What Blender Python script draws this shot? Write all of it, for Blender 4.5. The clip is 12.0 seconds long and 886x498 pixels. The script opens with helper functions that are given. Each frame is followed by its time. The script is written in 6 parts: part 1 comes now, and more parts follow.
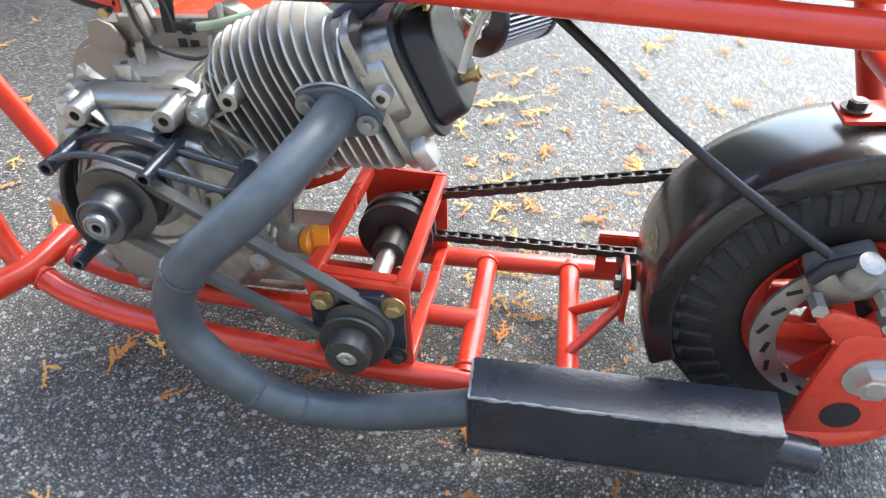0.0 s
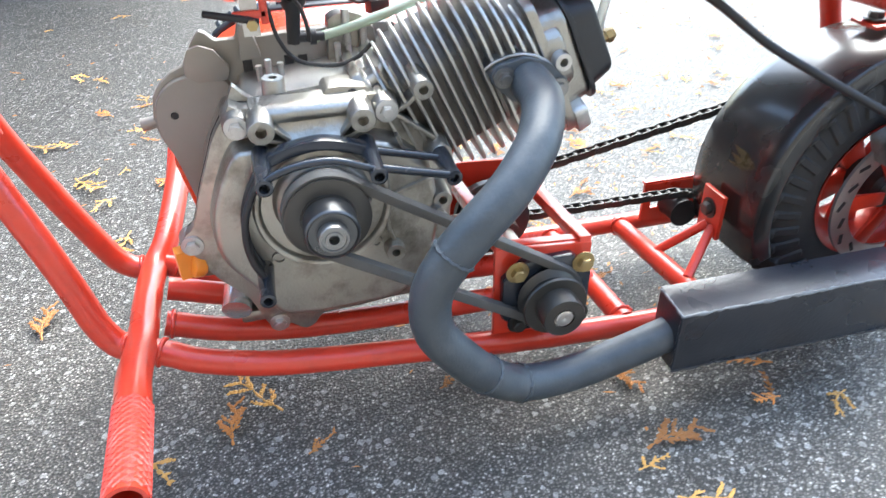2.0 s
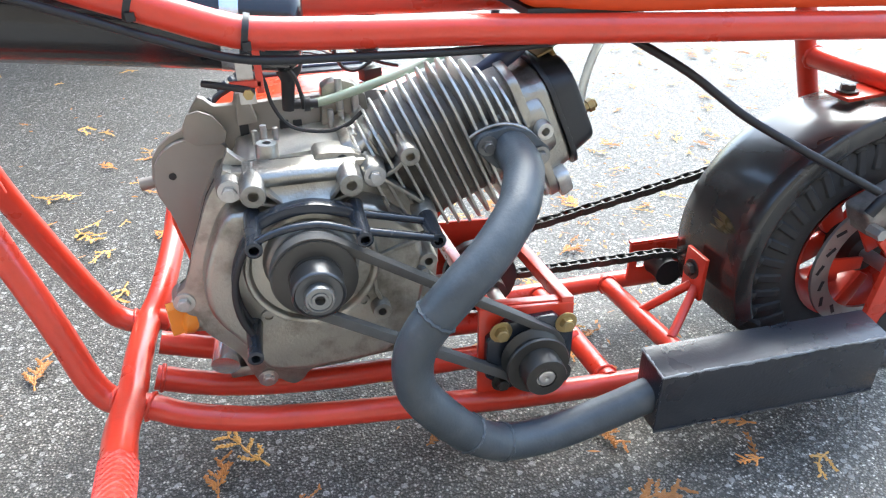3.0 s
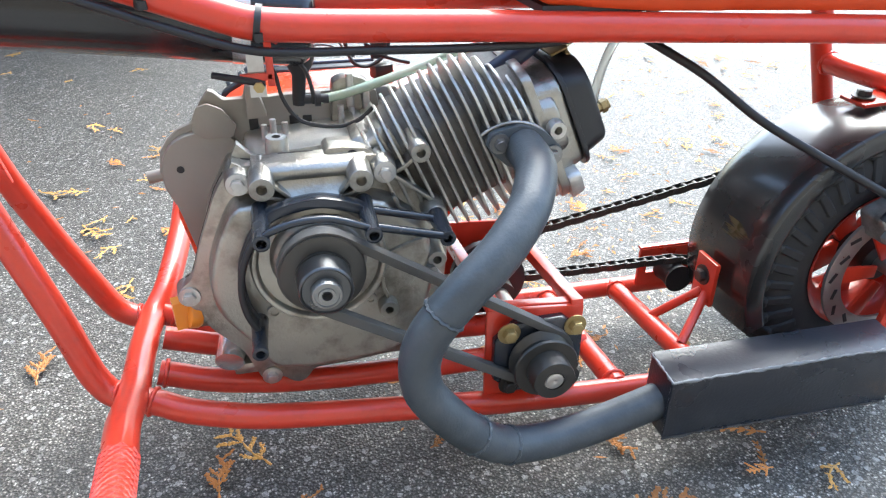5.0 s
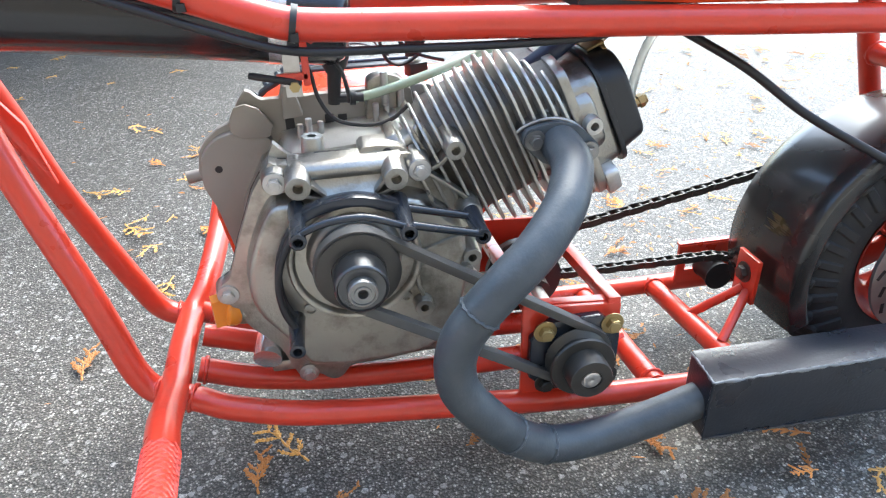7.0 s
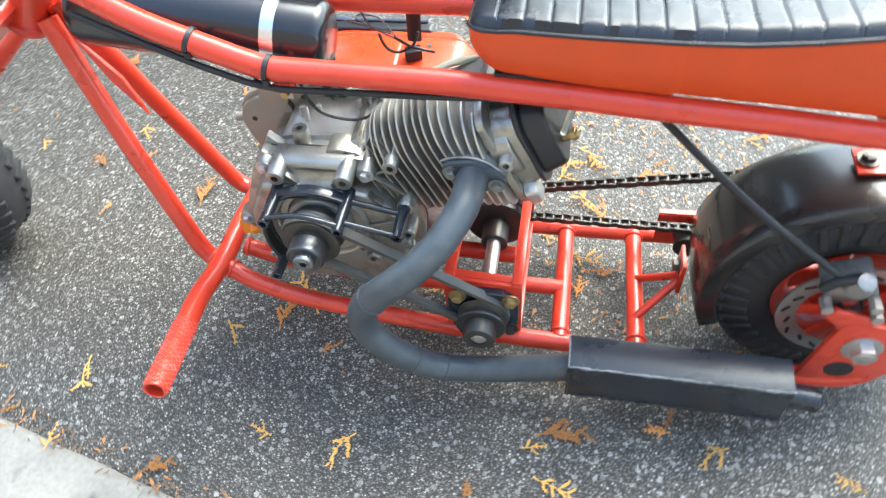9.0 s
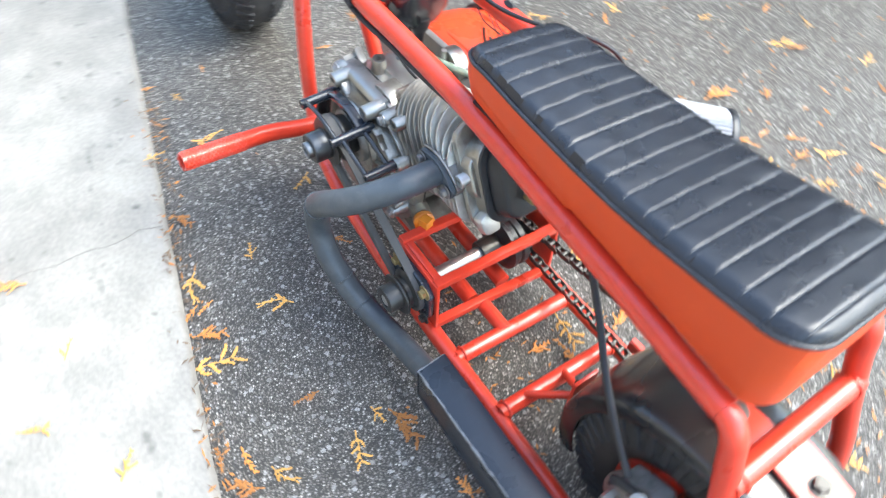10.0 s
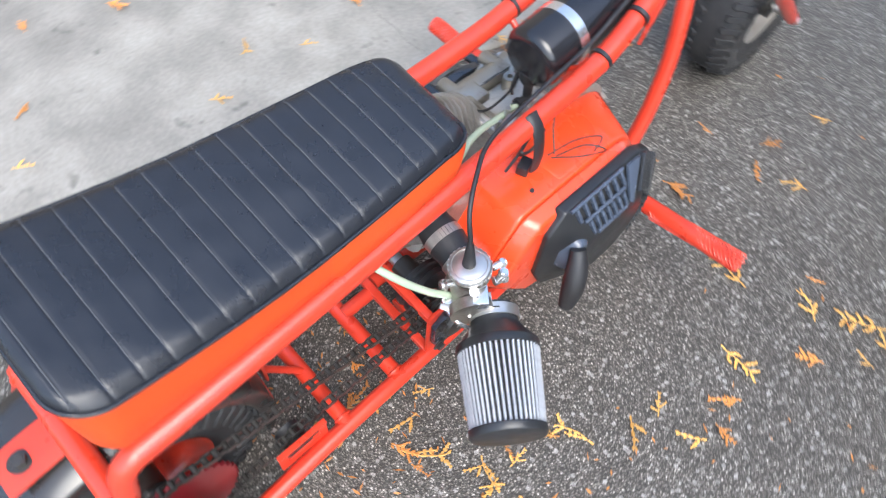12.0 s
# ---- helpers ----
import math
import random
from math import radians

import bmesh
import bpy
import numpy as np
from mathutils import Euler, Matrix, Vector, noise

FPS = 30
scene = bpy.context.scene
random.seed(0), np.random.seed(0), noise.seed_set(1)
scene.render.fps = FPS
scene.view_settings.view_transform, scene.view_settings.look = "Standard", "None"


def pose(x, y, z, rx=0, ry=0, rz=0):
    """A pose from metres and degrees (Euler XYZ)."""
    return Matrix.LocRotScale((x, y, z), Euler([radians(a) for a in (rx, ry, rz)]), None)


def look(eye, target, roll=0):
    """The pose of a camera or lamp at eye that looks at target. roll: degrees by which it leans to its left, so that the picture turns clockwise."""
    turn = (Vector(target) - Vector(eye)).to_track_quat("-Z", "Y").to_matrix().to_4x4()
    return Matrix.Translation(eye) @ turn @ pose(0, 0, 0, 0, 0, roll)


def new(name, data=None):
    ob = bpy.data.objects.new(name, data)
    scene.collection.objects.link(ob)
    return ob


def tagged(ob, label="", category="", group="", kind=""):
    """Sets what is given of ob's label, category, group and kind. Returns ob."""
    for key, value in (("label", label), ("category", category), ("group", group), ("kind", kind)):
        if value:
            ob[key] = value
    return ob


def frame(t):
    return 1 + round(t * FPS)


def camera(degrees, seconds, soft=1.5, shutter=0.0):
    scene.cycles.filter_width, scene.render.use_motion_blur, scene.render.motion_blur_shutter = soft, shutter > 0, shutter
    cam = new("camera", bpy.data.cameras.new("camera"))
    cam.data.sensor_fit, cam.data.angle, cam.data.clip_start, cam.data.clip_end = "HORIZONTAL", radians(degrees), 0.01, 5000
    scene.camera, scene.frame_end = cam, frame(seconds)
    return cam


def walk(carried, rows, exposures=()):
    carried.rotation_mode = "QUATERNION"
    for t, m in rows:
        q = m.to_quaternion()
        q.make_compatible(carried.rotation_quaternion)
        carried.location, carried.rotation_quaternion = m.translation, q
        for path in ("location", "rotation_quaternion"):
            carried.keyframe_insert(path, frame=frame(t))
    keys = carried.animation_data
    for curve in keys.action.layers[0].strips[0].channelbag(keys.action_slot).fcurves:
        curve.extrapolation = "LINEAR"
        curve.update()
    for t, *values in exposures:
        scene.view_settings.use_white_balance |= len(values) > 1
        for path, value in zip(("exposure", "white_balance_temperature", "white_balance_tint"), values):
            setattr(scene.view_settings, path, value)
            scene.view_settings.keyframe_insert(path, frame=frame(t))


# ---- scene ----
cam = camera(64.8, 12.0, 1.2, 0.4)
PATH = [
    (0, (0.482, -0.56, 0.574), (0.209, 0.987, -0.663), -1.2),
    (0.5, (0.38, -0.546, 0.625), (0.334, 0.91, -0.746), -3.1),
    (1, (0.226, -0.549, 0.579), (0.427, 0.981, -0.693), -3.6),
    (1.5, (0.139, -0.581, 0.507), (0.371, 1.015, -0.676), -5.7),
    (2, (0.117, -0.603, 0.53), (0.526, 1.006, -0.585), -1.4),
    (2.5, (0.127, -0.617, 0.542), (0.562, 1.034, -0.5), -0.3),
    (3, (0.128, -0.616, 0.548), (0.554, 1.064, -0.449), -0.7),
    (5, (0.125, -0.612, 0.538), (0.541, 1.081, -0.442), 0.2),
    (5.5, (0.126, -0.613, 0.539), (0.531, 1.087, -0.435), -0.1),
    (6, (0.127, -0.612, 0.538), (0.51, 1.093, -0.435), -0.2),
    (6.5, (0.125, -0.612, 0.538), (0.474, 1.101, -0.434), -0.8),
    (7, (0.125, -0.61, 0.538), (0.443, 1.1, -0.449), -1.6),
    (7.2, (0.123, -0.608, 0.536), (0.435, 1.098, -0.459), -1.7),
    (8.8, (0.372, -0.606, 0.809), (0.139, 0.643, -0.736), -7.2),
    (9, (0.408, -0.596, 0.841), (0.096, 0.62, -0.715), -6.5),
    (9.5, (0.567, -0.525, 0.883), (0.059, 0.527, -0.74), 0.9),
    (10, (0.765, -0.417, 0.909), (-0.197, 0.31, -0.687), 2.9),
    (10.5, (0.824, -0.21, 0.927), (-0.338, 0.263, -0.631), 8.3),
    (11, (0.83, 0.023, 0.943), (-0.382, 0.115, -0.646), 10.9),
    (11.5, (0.785, 0.213, 0.973), (-0.285, -0.11, -0.686), 7.7),
    (12, (0.669, 0.331, 0.976), (-0.136, -0.344, -0.725), 6.6),
]
walk(cam, [(t, look(eye, target, roll)) for t, eye, target, roll in PATH], [(0, 1.50, 6100, 2), (1.5, 1.74, 5980, 1), (3, 1.50, 6000, 1), (7.2, 1.46, 6000, 1), (9.0, 1.58, 6240, -3), (9.5, 1.72, 6130, -2), (10, 1.55, 6120, 1), (10.5, 1.22, 6080, 4), (11, 1.06, 6000, 6), (12, 0.80, 6120, 6)])

# ---- world and light ----
world = bpy.data.worlds.new("world")
scene.world = world
world.use_nodes = True
wn = world.node_tree
sky = wn.nodes.new("ShaderNodeTexSky")
sky.sky_type = "NISHITA"
sky.sun_disc = False
SUN_EL, SUN_AZ = radians(54), radians(30)   # azimuth from +y towards +x
sky.sun_elevation, sky.sun_rotation = SUN_EL, SUN_AZ
sky.air_density, sky.dust_density, sky.ozone_density = 1.0, 3.0, 1.0
bgn = wn.nodes["Background"]
bgn.inputs["Strength"].default_value = 0.31
wn.links.new(sky.outputs["Color"], bgn.inputs["Color"])
sun_data = bpy.data.lights.new("sun", "SUN")
sun_data.energy, sun_data.angle, sun_data.color = 1.45, radians(46), (1.0, 0.985, 0.965)
sun = new("sun", sun_data)
sd = Vector((math.sin(SUN_AZ) * math.cos(SUN_EL), math.cos(SUN_AZ) * math.cos(SUN_EL), math.sin(SUN_EL)))
sun.matrix_world = look(sd * 10, (0, 0, 0))


# ---- materials ----
def material(name, color, rough=0.5, metal=0.0, coat=0.0, vary=0.15, scale=30.0, bump=0.0, bump_scale=200.0, dirt=None, dirt_scale=12.0, dirt_amount=0.35, rand=0.0):
    m = bpy.data.materials.new(name)
    m.use_nodes = True
    n, l = m.node_tree.nodes, m.node_tree.links
    b = n["Principled BSDF"]
    b.inputs["Metallic"].default_value = metal
    b.inputs["Coat Weight"].default_value = coat
    b.inputs["Coat Roughness"].default_value = 0.12
    tc = n.new("ShaderNodeTexCoord")
    t1 = n.new("ShaderNodeTexNoise")
    t1.inputs["Scale"].default_value, t1.inputs["Detail"].default_value = scale, 6
    l.new(tc.outputs["Object"], t1.inputs["Vector"])
    mix = n.new("ShaderNodeMix")
    mix.data_type = "RGBA"
    mix.inputs[6].default_value = (*[c * (1 - vary) for c in color], 1)
    mix.inputs[7].default_value = (*[min(1, c * (1 + vary)) for c in color], 1)
    l.new(t1.outputs["Fac"], mix.inputs[0])
    out = mix.outputs[2]
    if dirt:
        t2 = n.new("ShaderNodeTexNoise")
        t2.inputs["Scale"].default_value, t2.inputs["Detail"].default_value, t2.inputs["Roughness"].default_value = dirt_scale, 8, 0.65
        l.new(tc.outputs["Object"], t2.inputs["Vector"])
        rmp = n.new("ShaderNodeValToRGB")
        rmp.color_ramp.elements[0].position, rmp.color_ramp.elements[1].position = 0.5, 0.72
        rmp.color_ramp.elements[1].color = (dirt_amount, dirt_amount, dirt_amount, 1)
        l.new(t2.outputs["Fac"], rmp.inputs[0])
        m2 = n.new("ShaderNodeMix")
        m2.data_type = "RGBA"
        l.new(rmp.outputs[0], m2.inputs[0])
        l.new(out, m2.inputs[6])
        m2.inputs[7].default_value = (*dirt, 1)
        out = m2.outputs[2]
    if rand:
        oi = n.new("ShaderNodeObjectInfo")
        hsv = n.new("ShaderNodeHueSaturation")
        mr = n.new("ShaderNodeMapRange")
        mr.inputs["To Min"].default_value, mr.inputs["To Max"].default_value = 1 - rand, 1 + rand
        l.new(oi.outputs["Random"], mr.inputs["Value"])
        l.new(mr.outputs[0], hsv.inputs["Value"])
        l.new(out, hsv.inputs["Color"])
        out = hsv.outputs[0]
    l.new(out, b.inputs["Base Color"])
    rr = n.new("ShaderNodeMapRange")
    rr.inputs["To Min"].default_value, rr.inputs["To Max"].default_value = max(0.03, rough - 0.1), min(1, rough + 0.1)
    l.new(t1.outputs["Fac"], rr.inputs["Value"])
    l.new(rr.outputs[0], b.inputs["Roughness"])
    if bump:
        t3 = n.new("ShaderNodeTexNoise")
        t3.inputs["Scale"].default_value, t3.inputs["Detail"].default_value = bump_scale, 4
        l.new(tc.outputs["Object"], t3.inputs["Vector"])
        bp = n.new("ShaderNodeBump")
        bp.inputs["Strength"].default_value, bp.inputs["Distance"].default_value = bump, 0.001
        l.new(t3.outputs["Fac"], bp.inputs["Height"])
        l.new(bp.outputs[0], b.inputs["Normal"])
    return m


RED = material("red_enamel", (0.60, 0.044, 0.020), 0.30, 0, 0.28, 0.12, 25, 0.12, 160, (0.34, 0.02, 0.015), 40, 0.35)
ORANGE = material("orange_blower_paint", (0.72, 0.06, 0.014), 0.28, 0, 0.4, 0.1, 20, 0.05, 120)
SEATSIDE = material("orange_vinyl", (0.60, 0.066, 0.009), 0.48, 0, 0, 0.1, 30, 0.25, 900)
BLACKVINYL = material("black_vinyl", (0.0135, 0.0148, 0.019), 0.29, 0, 0.08, 0.2, 40, 0.35, 1100)
ALU = material("cast_aluminium", (0.390, 0.373, 0.333), 0.34, 0.88, 0, 0.3, 18, 0.45, 420, (0.080, 0.066, 0.047), 17, 0.85)
ALUFIN = material("fin_aluminium", (0.44, 0.425, 0.395), 0.40, 0.85, 0, 0.25, 30, 0.3, 500, (0.10, 0.09, 0.08), 22, 0.65)
# paler than the other castings: the sky's sheen is put into the colour
ALUHEAD = material("sky_lit_aluminium", (0.60, 0.59, 0.555), 0.40, 0.85, 0, 0.2, 30, 0.3, 500, (0.20, 0.175, 0.14), 24, 0.55)
STEELPLATE = material("bare_tin", (0.30, 0.282, 0.255), 0.5, 0.35, 0, 0.15, 20, 0.1, 300, (0.23, 0.185, 0.145), 14, 0.45)
EXHAUST = material("high_heat_black", (0.052, 0.062, 0.071), 0.42, 0.0, 0, 0.35, 45, 0.25, 400, (0.105, 0.113, 0.12), 36, 0.5)
MUFFLER = material("muffler_black", (0.018, 0.021, 0.028), 0.29, 0.0, 0.1, 0.25, 18, 0.3, 350, (0.055, 0.06, 0.066), 20, 0.35)
WELD = material("worn_weld", (0.20, 0.21, 0.22), 0.45, 0.5, 0, 0.4, 150, 0.6, 500)
DARKSTEEL = material("blackened_steel", (0.066, 0.063, 0.058), 0.36, 0.6, 0, 0.25, 40, 0.15, 300)
BLUEBLACK = material("gloss_black_paint", (0.018, 0.022, 0.03), 0.25, 0, 0.3, 0.2, 40, 0.1, 300)
STEEL = material("plain_steel", (0.52, 0.51, 0.49), 0.32, 0.85, 0, 0.15, 60, 0.1, 400, (0.25, 0.22, 0.19), 60, 0.4)
SHAFTSTEEL = material("turned_shaft_steel", (0.24, 0.24, 0.235), 0.34, 0.85, 0, 0.2, 50, 0.1, 300)
DARKHUB = material("turned_hub_steel", (0.10, 0.102, 0.105), 0.32, 0.8, 0, 0.2, 50, 0.1, 300)
ZINC = material("yellow_zinc", (0.42, 0.32, 0.15), 0.38, 0.8, 0, 0.2, 60)
CHROME = material("bright_zinc", (0.72, 0.72, 0.72), 0.2, 0.9, 0, 0.1, 60)
RUBBER = material("tyre_rubber", (0.020, 0.020, 0.021), 0.72, 0, 0, 0.25, 40, 0.4, 500, (0.07, 0.065, 0.06), 14, 0.35)
SOFTBLACK = material("black_rubber", (0.016, 0.016, 0.018), 0.5, 0, 0, 0.2, 60, 0.15, 500)
BELT = material("drive_belt", (0.085, 0.081, 0.075), 0.65, 0, 0, 0.25, 80, 0.3, 600)
PLASTIC = material("black_plastic", (0.018, 0.019, 0.021), 0.38, 0, 0, 0.2, 60, 0.15, 600)
FENDER = material("black_fender_paint", (0.023, 0.022, 0.021), 0.27, 0, 0.35, 0.3, 12, 0.05, 70, (0.040, 0.036, 0.030), 14, 0.3)
SCUFF = material("rubbed_paint", (0.080, 0.062, 0.024), 0.28, 0, 0.35, 0.6, 60, 0.05, 70)
TANK = material("black_gloss_tube", (0.012, 0.012, 0.014), 0.22, 0, 0.2, 0.2, 20, 0.05, 100)
FUEL = material("clear_green_hose", (0.52, 0.62, 0.46), 0.2, 0, 0.2, 0.1, 60)
FUEL.node_tree.nodes["Principled BSDF"].inputs["Transmission Weight"].default_value = 0.35
CLEAR = material("clear_hose", (0.80, 0.82, 0.78), 0.2, 0, 0.2, 0.1, 60)
CLEAR.node_tree.nodes["Principled BSDF"].inputs["Transmission Weight"].default_value = 0.7
AMBER = material("orange_plastic", (0.75, 0.24, 0.02), 0.35, 0, 0.1, 0.1, 40)
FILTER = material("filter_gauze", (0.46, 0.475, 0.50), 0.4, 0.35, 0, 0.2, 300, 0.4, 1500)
GAUZE = material("shaded_gauze", (0.10, 0.105, 0.11), 0.5, 0.3, 0, 0.2, 300, 0.4, 1500)
DARKRED = material("dark_red_paint", (0.13, 0.008, 0.012), 0.35, 0, 0.3, 0.15, 30)
BLUEBOOT = material("navy_rubber", (0.016, 0.022, 0.05), 0.45, 0, 0, 0.2, 60)
# dark base puts the shade between the fins into the colour, under noise grime
FINROOT = material("grimy_shaded_fin_root", (0.19, 0.178, 0.16), 0.55, 0.4, 0, 0.35, 60, 0.4, 500, (0.05, 0.045, 0.038), 40, 0.6)
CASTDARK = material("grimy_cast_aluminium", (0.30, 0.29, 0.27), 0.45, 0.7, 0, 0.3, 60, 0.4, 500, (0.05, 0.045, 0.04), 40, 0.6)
LOUVRE = material("satin_black_plastic", (0.060, 0.075, 0.105), 0.26, 0, 0.3, 0.2, 60, 0.1, 500)
INK = material("marker_ink", (0.05, 0.05, 0.07), 0.6)


def asphalt():
    m = bpy.data.materials.new("asphalt")
    m.use_nodes = True
    n, l = m.node_tree.nodes, m.node_tree.links
    b = n["Principled BSDF"]
    tc = n.new("ShaderNodeTexCoord")
    v = n.new("ShaderNodeTexVoronoi")
    v.inputs["Scale"].default_value = 310
    v2 = n.new("ShaderNodeTexVoronoi")
    v2.inputs["Scale"].default_value = 620
    big = n.new("ShaderNodeTexNoise")
    big.inputs["Scale"].default_value, big.inputs["Detail"].default_value = 2.2, 6
    fine = n.new("ShaderNodeTexNoise")
    fine.inputs["Scale"].default_value, fine.inputs["Detail"].default_value = 60, 8
    wob = n.new("ShaderNodeTexNoise")
    wob.inputs["Scale"].default_value, wob.inputs["Detail"].default_value = 300, 2
    l.new(tc.outputs["Object"], wob.inputs["Vector"])
    warp = n.new("ShaderNodeVectorMath")
    warp.operation = "MULTIPLY_ADD"
    l.new(wob.outputs["Color"], warp.inputs[0])
    warp.inputs[1].default_value = (0.0035, 0.0035, 0.0035)
    l.new(tc.outputs["Object"], warp.inputs[2])
    large = n.new("ShaderNodeTexVoronoi")
    large.inputs["Scale"].default_value = 120
    for t in (v, v2, large):
        l.new(warp.outputs[0], t.inputs["Vector"])
    for t in (big, fine):
        l.new(tc.outputs["Object"], t.inputs["Vector"])
    stone = n.new("ShaderNodeValToRGB")
    e = stone.color_ramp.elements
    e[0].color, e[1].color = (0.170, 0.155, 0.132, 1), (0.62, 0.585, 0.525, 1)
    e[0].position, e[1].position = 0.35, 1.0
    mid = e.new(0.72)
    mid.color = (0.231, 0.213, 0.184, 1)
    sep = n.new("ShaderNodeSeparateColor")
    l.new(v.outputs["Color"], sep.inputs[0])
    l.new(sep.outputs[0], stone.inputs[0])
    edge = n.new("ShaderNodeValToRGB")
    edge.color_ramp.elements[0].position, edge.color_ramp.elements[1].position = 0.27, 0.46
    edge.color_ramp.elements[0].color, edge.color_ramp.elements[1].color = (1, 1, 1, 1), (0.11, 0.105, 0.10, 1)
    l.new(v.outputs["Distance"], edge.inputs[0])
    mul = n.new("ShaderNodeMix")
    mul.data_type, mul.blend_type = "RGBA", "MULTIPLY"
    mul.inputs[0].default_value = 0.84
    l.new(stone.outputs[0], mul.inputs[6])
    l.new(edge.outputs[0], mul.inputs[7])
    pick = n.new("ShaderNodeSeparateColor")
    l.new(large.outputs["Color"], pick.inputs[0])
    near_ = n.new("ShaderNodeMath")
    near_.operation = "LESS_THAN"
    l.new(large.outputs["Distance"], near_.inputs[0])
    near_.inputs[1].default_value = 0.42
    rare = n.new("ShaderNodeMath")
    rare.operation = "GREATER_THAN"
    l.new(pick.outputs[0], rare.inputs[0])
    rare.inputs[1].default_value = 0.84
    both = n.new("ShaderNodeMath")
    both.operation = "MULTIPLY"
    l.new(near_.outputs[0], both.inputs[0])
    l.new(rare.outputs[0], both.inputs[1])
    shade = n.new("ShaderNodeValToRGB")
    shade.color_ramp.elements[0].color, shade.color_ramp.elements[1].color = (0.155, 0.146, 0.132, 1), (0.36, 0.345, 0.32, 1)
    l.new(pick.outputs[1], shade.inputs[0])
    chips = n.new("ShaderNodeMix")
    chips.data_type = "RGBA"
    l.new(both.outputs[0], chips.inputs[0])
    l.new(mul.outputs[2], chips.inputs[6])
    l.new(shade.outputs[0], chips.inputs[7])
    stain = n.new("ShaderNodeMapRange")
    stain.inputs["From Min"].default_value, stain.inputs["From Max"].default_value = 0.3, 0.7
    stain.inputs["To Min"].default_value, stain.inputs["To Max"].default_value = 0.76, 1.02
    l.new(big.outputs["Fac"], stain.inputs["Value"])
    hsv = n.new("ShaderNodeHueSaturation")
    l.new(stain.outputs[0], hsv.inputs["Value"])
    grit = n.new("ShaderNodeMapRange")
    grit.inputs["To Min"].default_value, grit.inputs["To Max"].default_value = 0.66, 1.28
    sep2 = n.new("ShaderNodeSeparateColor")
    l.new(v2.outputs["Color"], sep2.inputs[0])
    l.new(sep2.outputs[0], grit.inputs["Value"])
    mul2 = n.new("ShaderNodeMix")
    mul2.data_type, mul2.blend_type = "RGBA", "MULTIPLY"
    mul2.inputs[0].default_value = 1.0
    l.new(chips.outputs[2], mul2.inputs[6])
    l.new(grit.outputs[0], mul2.inputs[7])
    l.new(mul2.outputs[2], hsv.inputs["Color"])
    l.new(hsv.outputs[0], b.inputs["Base Color"])
    b.inputs["Roughness"].default_value = 0.52
    b.inputs["Specular IOR Level"].default_value = 0.42
    add = n.new("ShaderNodeMath")
    add.operation = "MULTIPLY_ADD"
    l.new(v.outputs["Distance"], add.inputs[0])
    add.inputs[1].default_value = -0.8
    l.new(fine.outputs["Fac"], add.inputs[2])
    bp = n.new("ShaderNodeBump")
    bp.inputs["Strength"].default_value, bp.inputs["Distance"].default_value = 0.9, 0.0020
    l.new(add.outputs[0], bp.inputs["Height"])
    l.new(bp.outputs[0], b.inputs["Normal"])
    return m


ASPHALT = asphalt()


def concrete():
    m = bpy.data.materials.new("concrete")
    m.use_nodes = True
    n, l = m.node_tree.nodes, m.node_tree.links
    b = n["Principled BSDF"]
    b.inputs["Roughness"].default_value = 0.8
    tc = n.new("ShaderNodeTexCoord")
    col = (0.278, 0.262, 0.233, 1)
    last = None
    for scale, detail, lo, hi, f0, f1 in ((1.7, 5, 0.72, 1.10, 0.35, 0.62), (11, 8, 0.80, 1.08, 0.35, 0.65), (140, 3, 0.86, 1.08, 0.3, 0.7), (26, 2, 0.55, 1.0, 0.24, 0.34)):
        t = n.new("ShaderNodeTexNoise")
        t.inputs["Scale"].default_value, t.inputs["Detail"].default_value = scale, detail
        l.new(tc.outputs["Object"], t.inputs["Vector"])
        r = n.new("ShaderNodeMapRange")
        r.inputs["From Min"].default_value, r.inputs["From Max"].default_value = f0, f1
        r.inputs["To Min"].default_value, r.inputs["To Max"].default_value = lo, hi
        l.new(t.outputs["Fac"], r.inputs["Value"])
        if last is None:
            last = r
        else:
            mm = n.new("ShaderNodeMath")
            mm.operation = "MULTIPLY"
            l.new(last.outputs[0], mm.inputs[0])
            l.new(r.outputs[0], mm.inputs[1])
            last = mm
    h = n.new("ShaderNodeHueSaturation")
    h.inputs["Color"].default_value = col
    l.new(last.outputs[0], h.inputs["Value"])
    l.new(h.outputs[0], b.inputs["Base Color"])
    bp = n.new("ShaderNodeBump")
    bp.inputs["Strength"].default_value, bp.inputs["Distance"].default_value = 0.4, 0.0015
    l.new(last.outputs[0], bp.inputs["Height"])
    l.new(bp.outputs[0], b.inputs["Normal"])
    return m


CONCRETE = concrete()
CRACK = material("crack_dirt", (0.16, 0.15, 0.13), 0.9)
LEAFY = material("dry_leaf", (0.52, 0.21, 0.045), 0.6, 0, 0, 0.25, 120, 0.3, 600, (0.36, 0.13, 0.035), 60, 0.6, 0.4)
LEAFP = material("pale_leaf", (0.66, 0.36, 0.085), 0.6, 0, 0, 0.25, 120, 0.3, 600, (0.5, 0.25, 0.05), 60, 0.5, 0.3)
THREAD = material("grey_thread", (0.07, 0.072, 0.078), 0.7)
GRIP = material("worn_red_mesh", (0.66, 0.05, 0.022), 0.34, 0, 0.25, 0.15, 30, 0, 200, (0.70, 0.36, 0.32), 60, 0.35)
TWIG = material("twig", (0.16, 0.11, 0.07), 0.8)


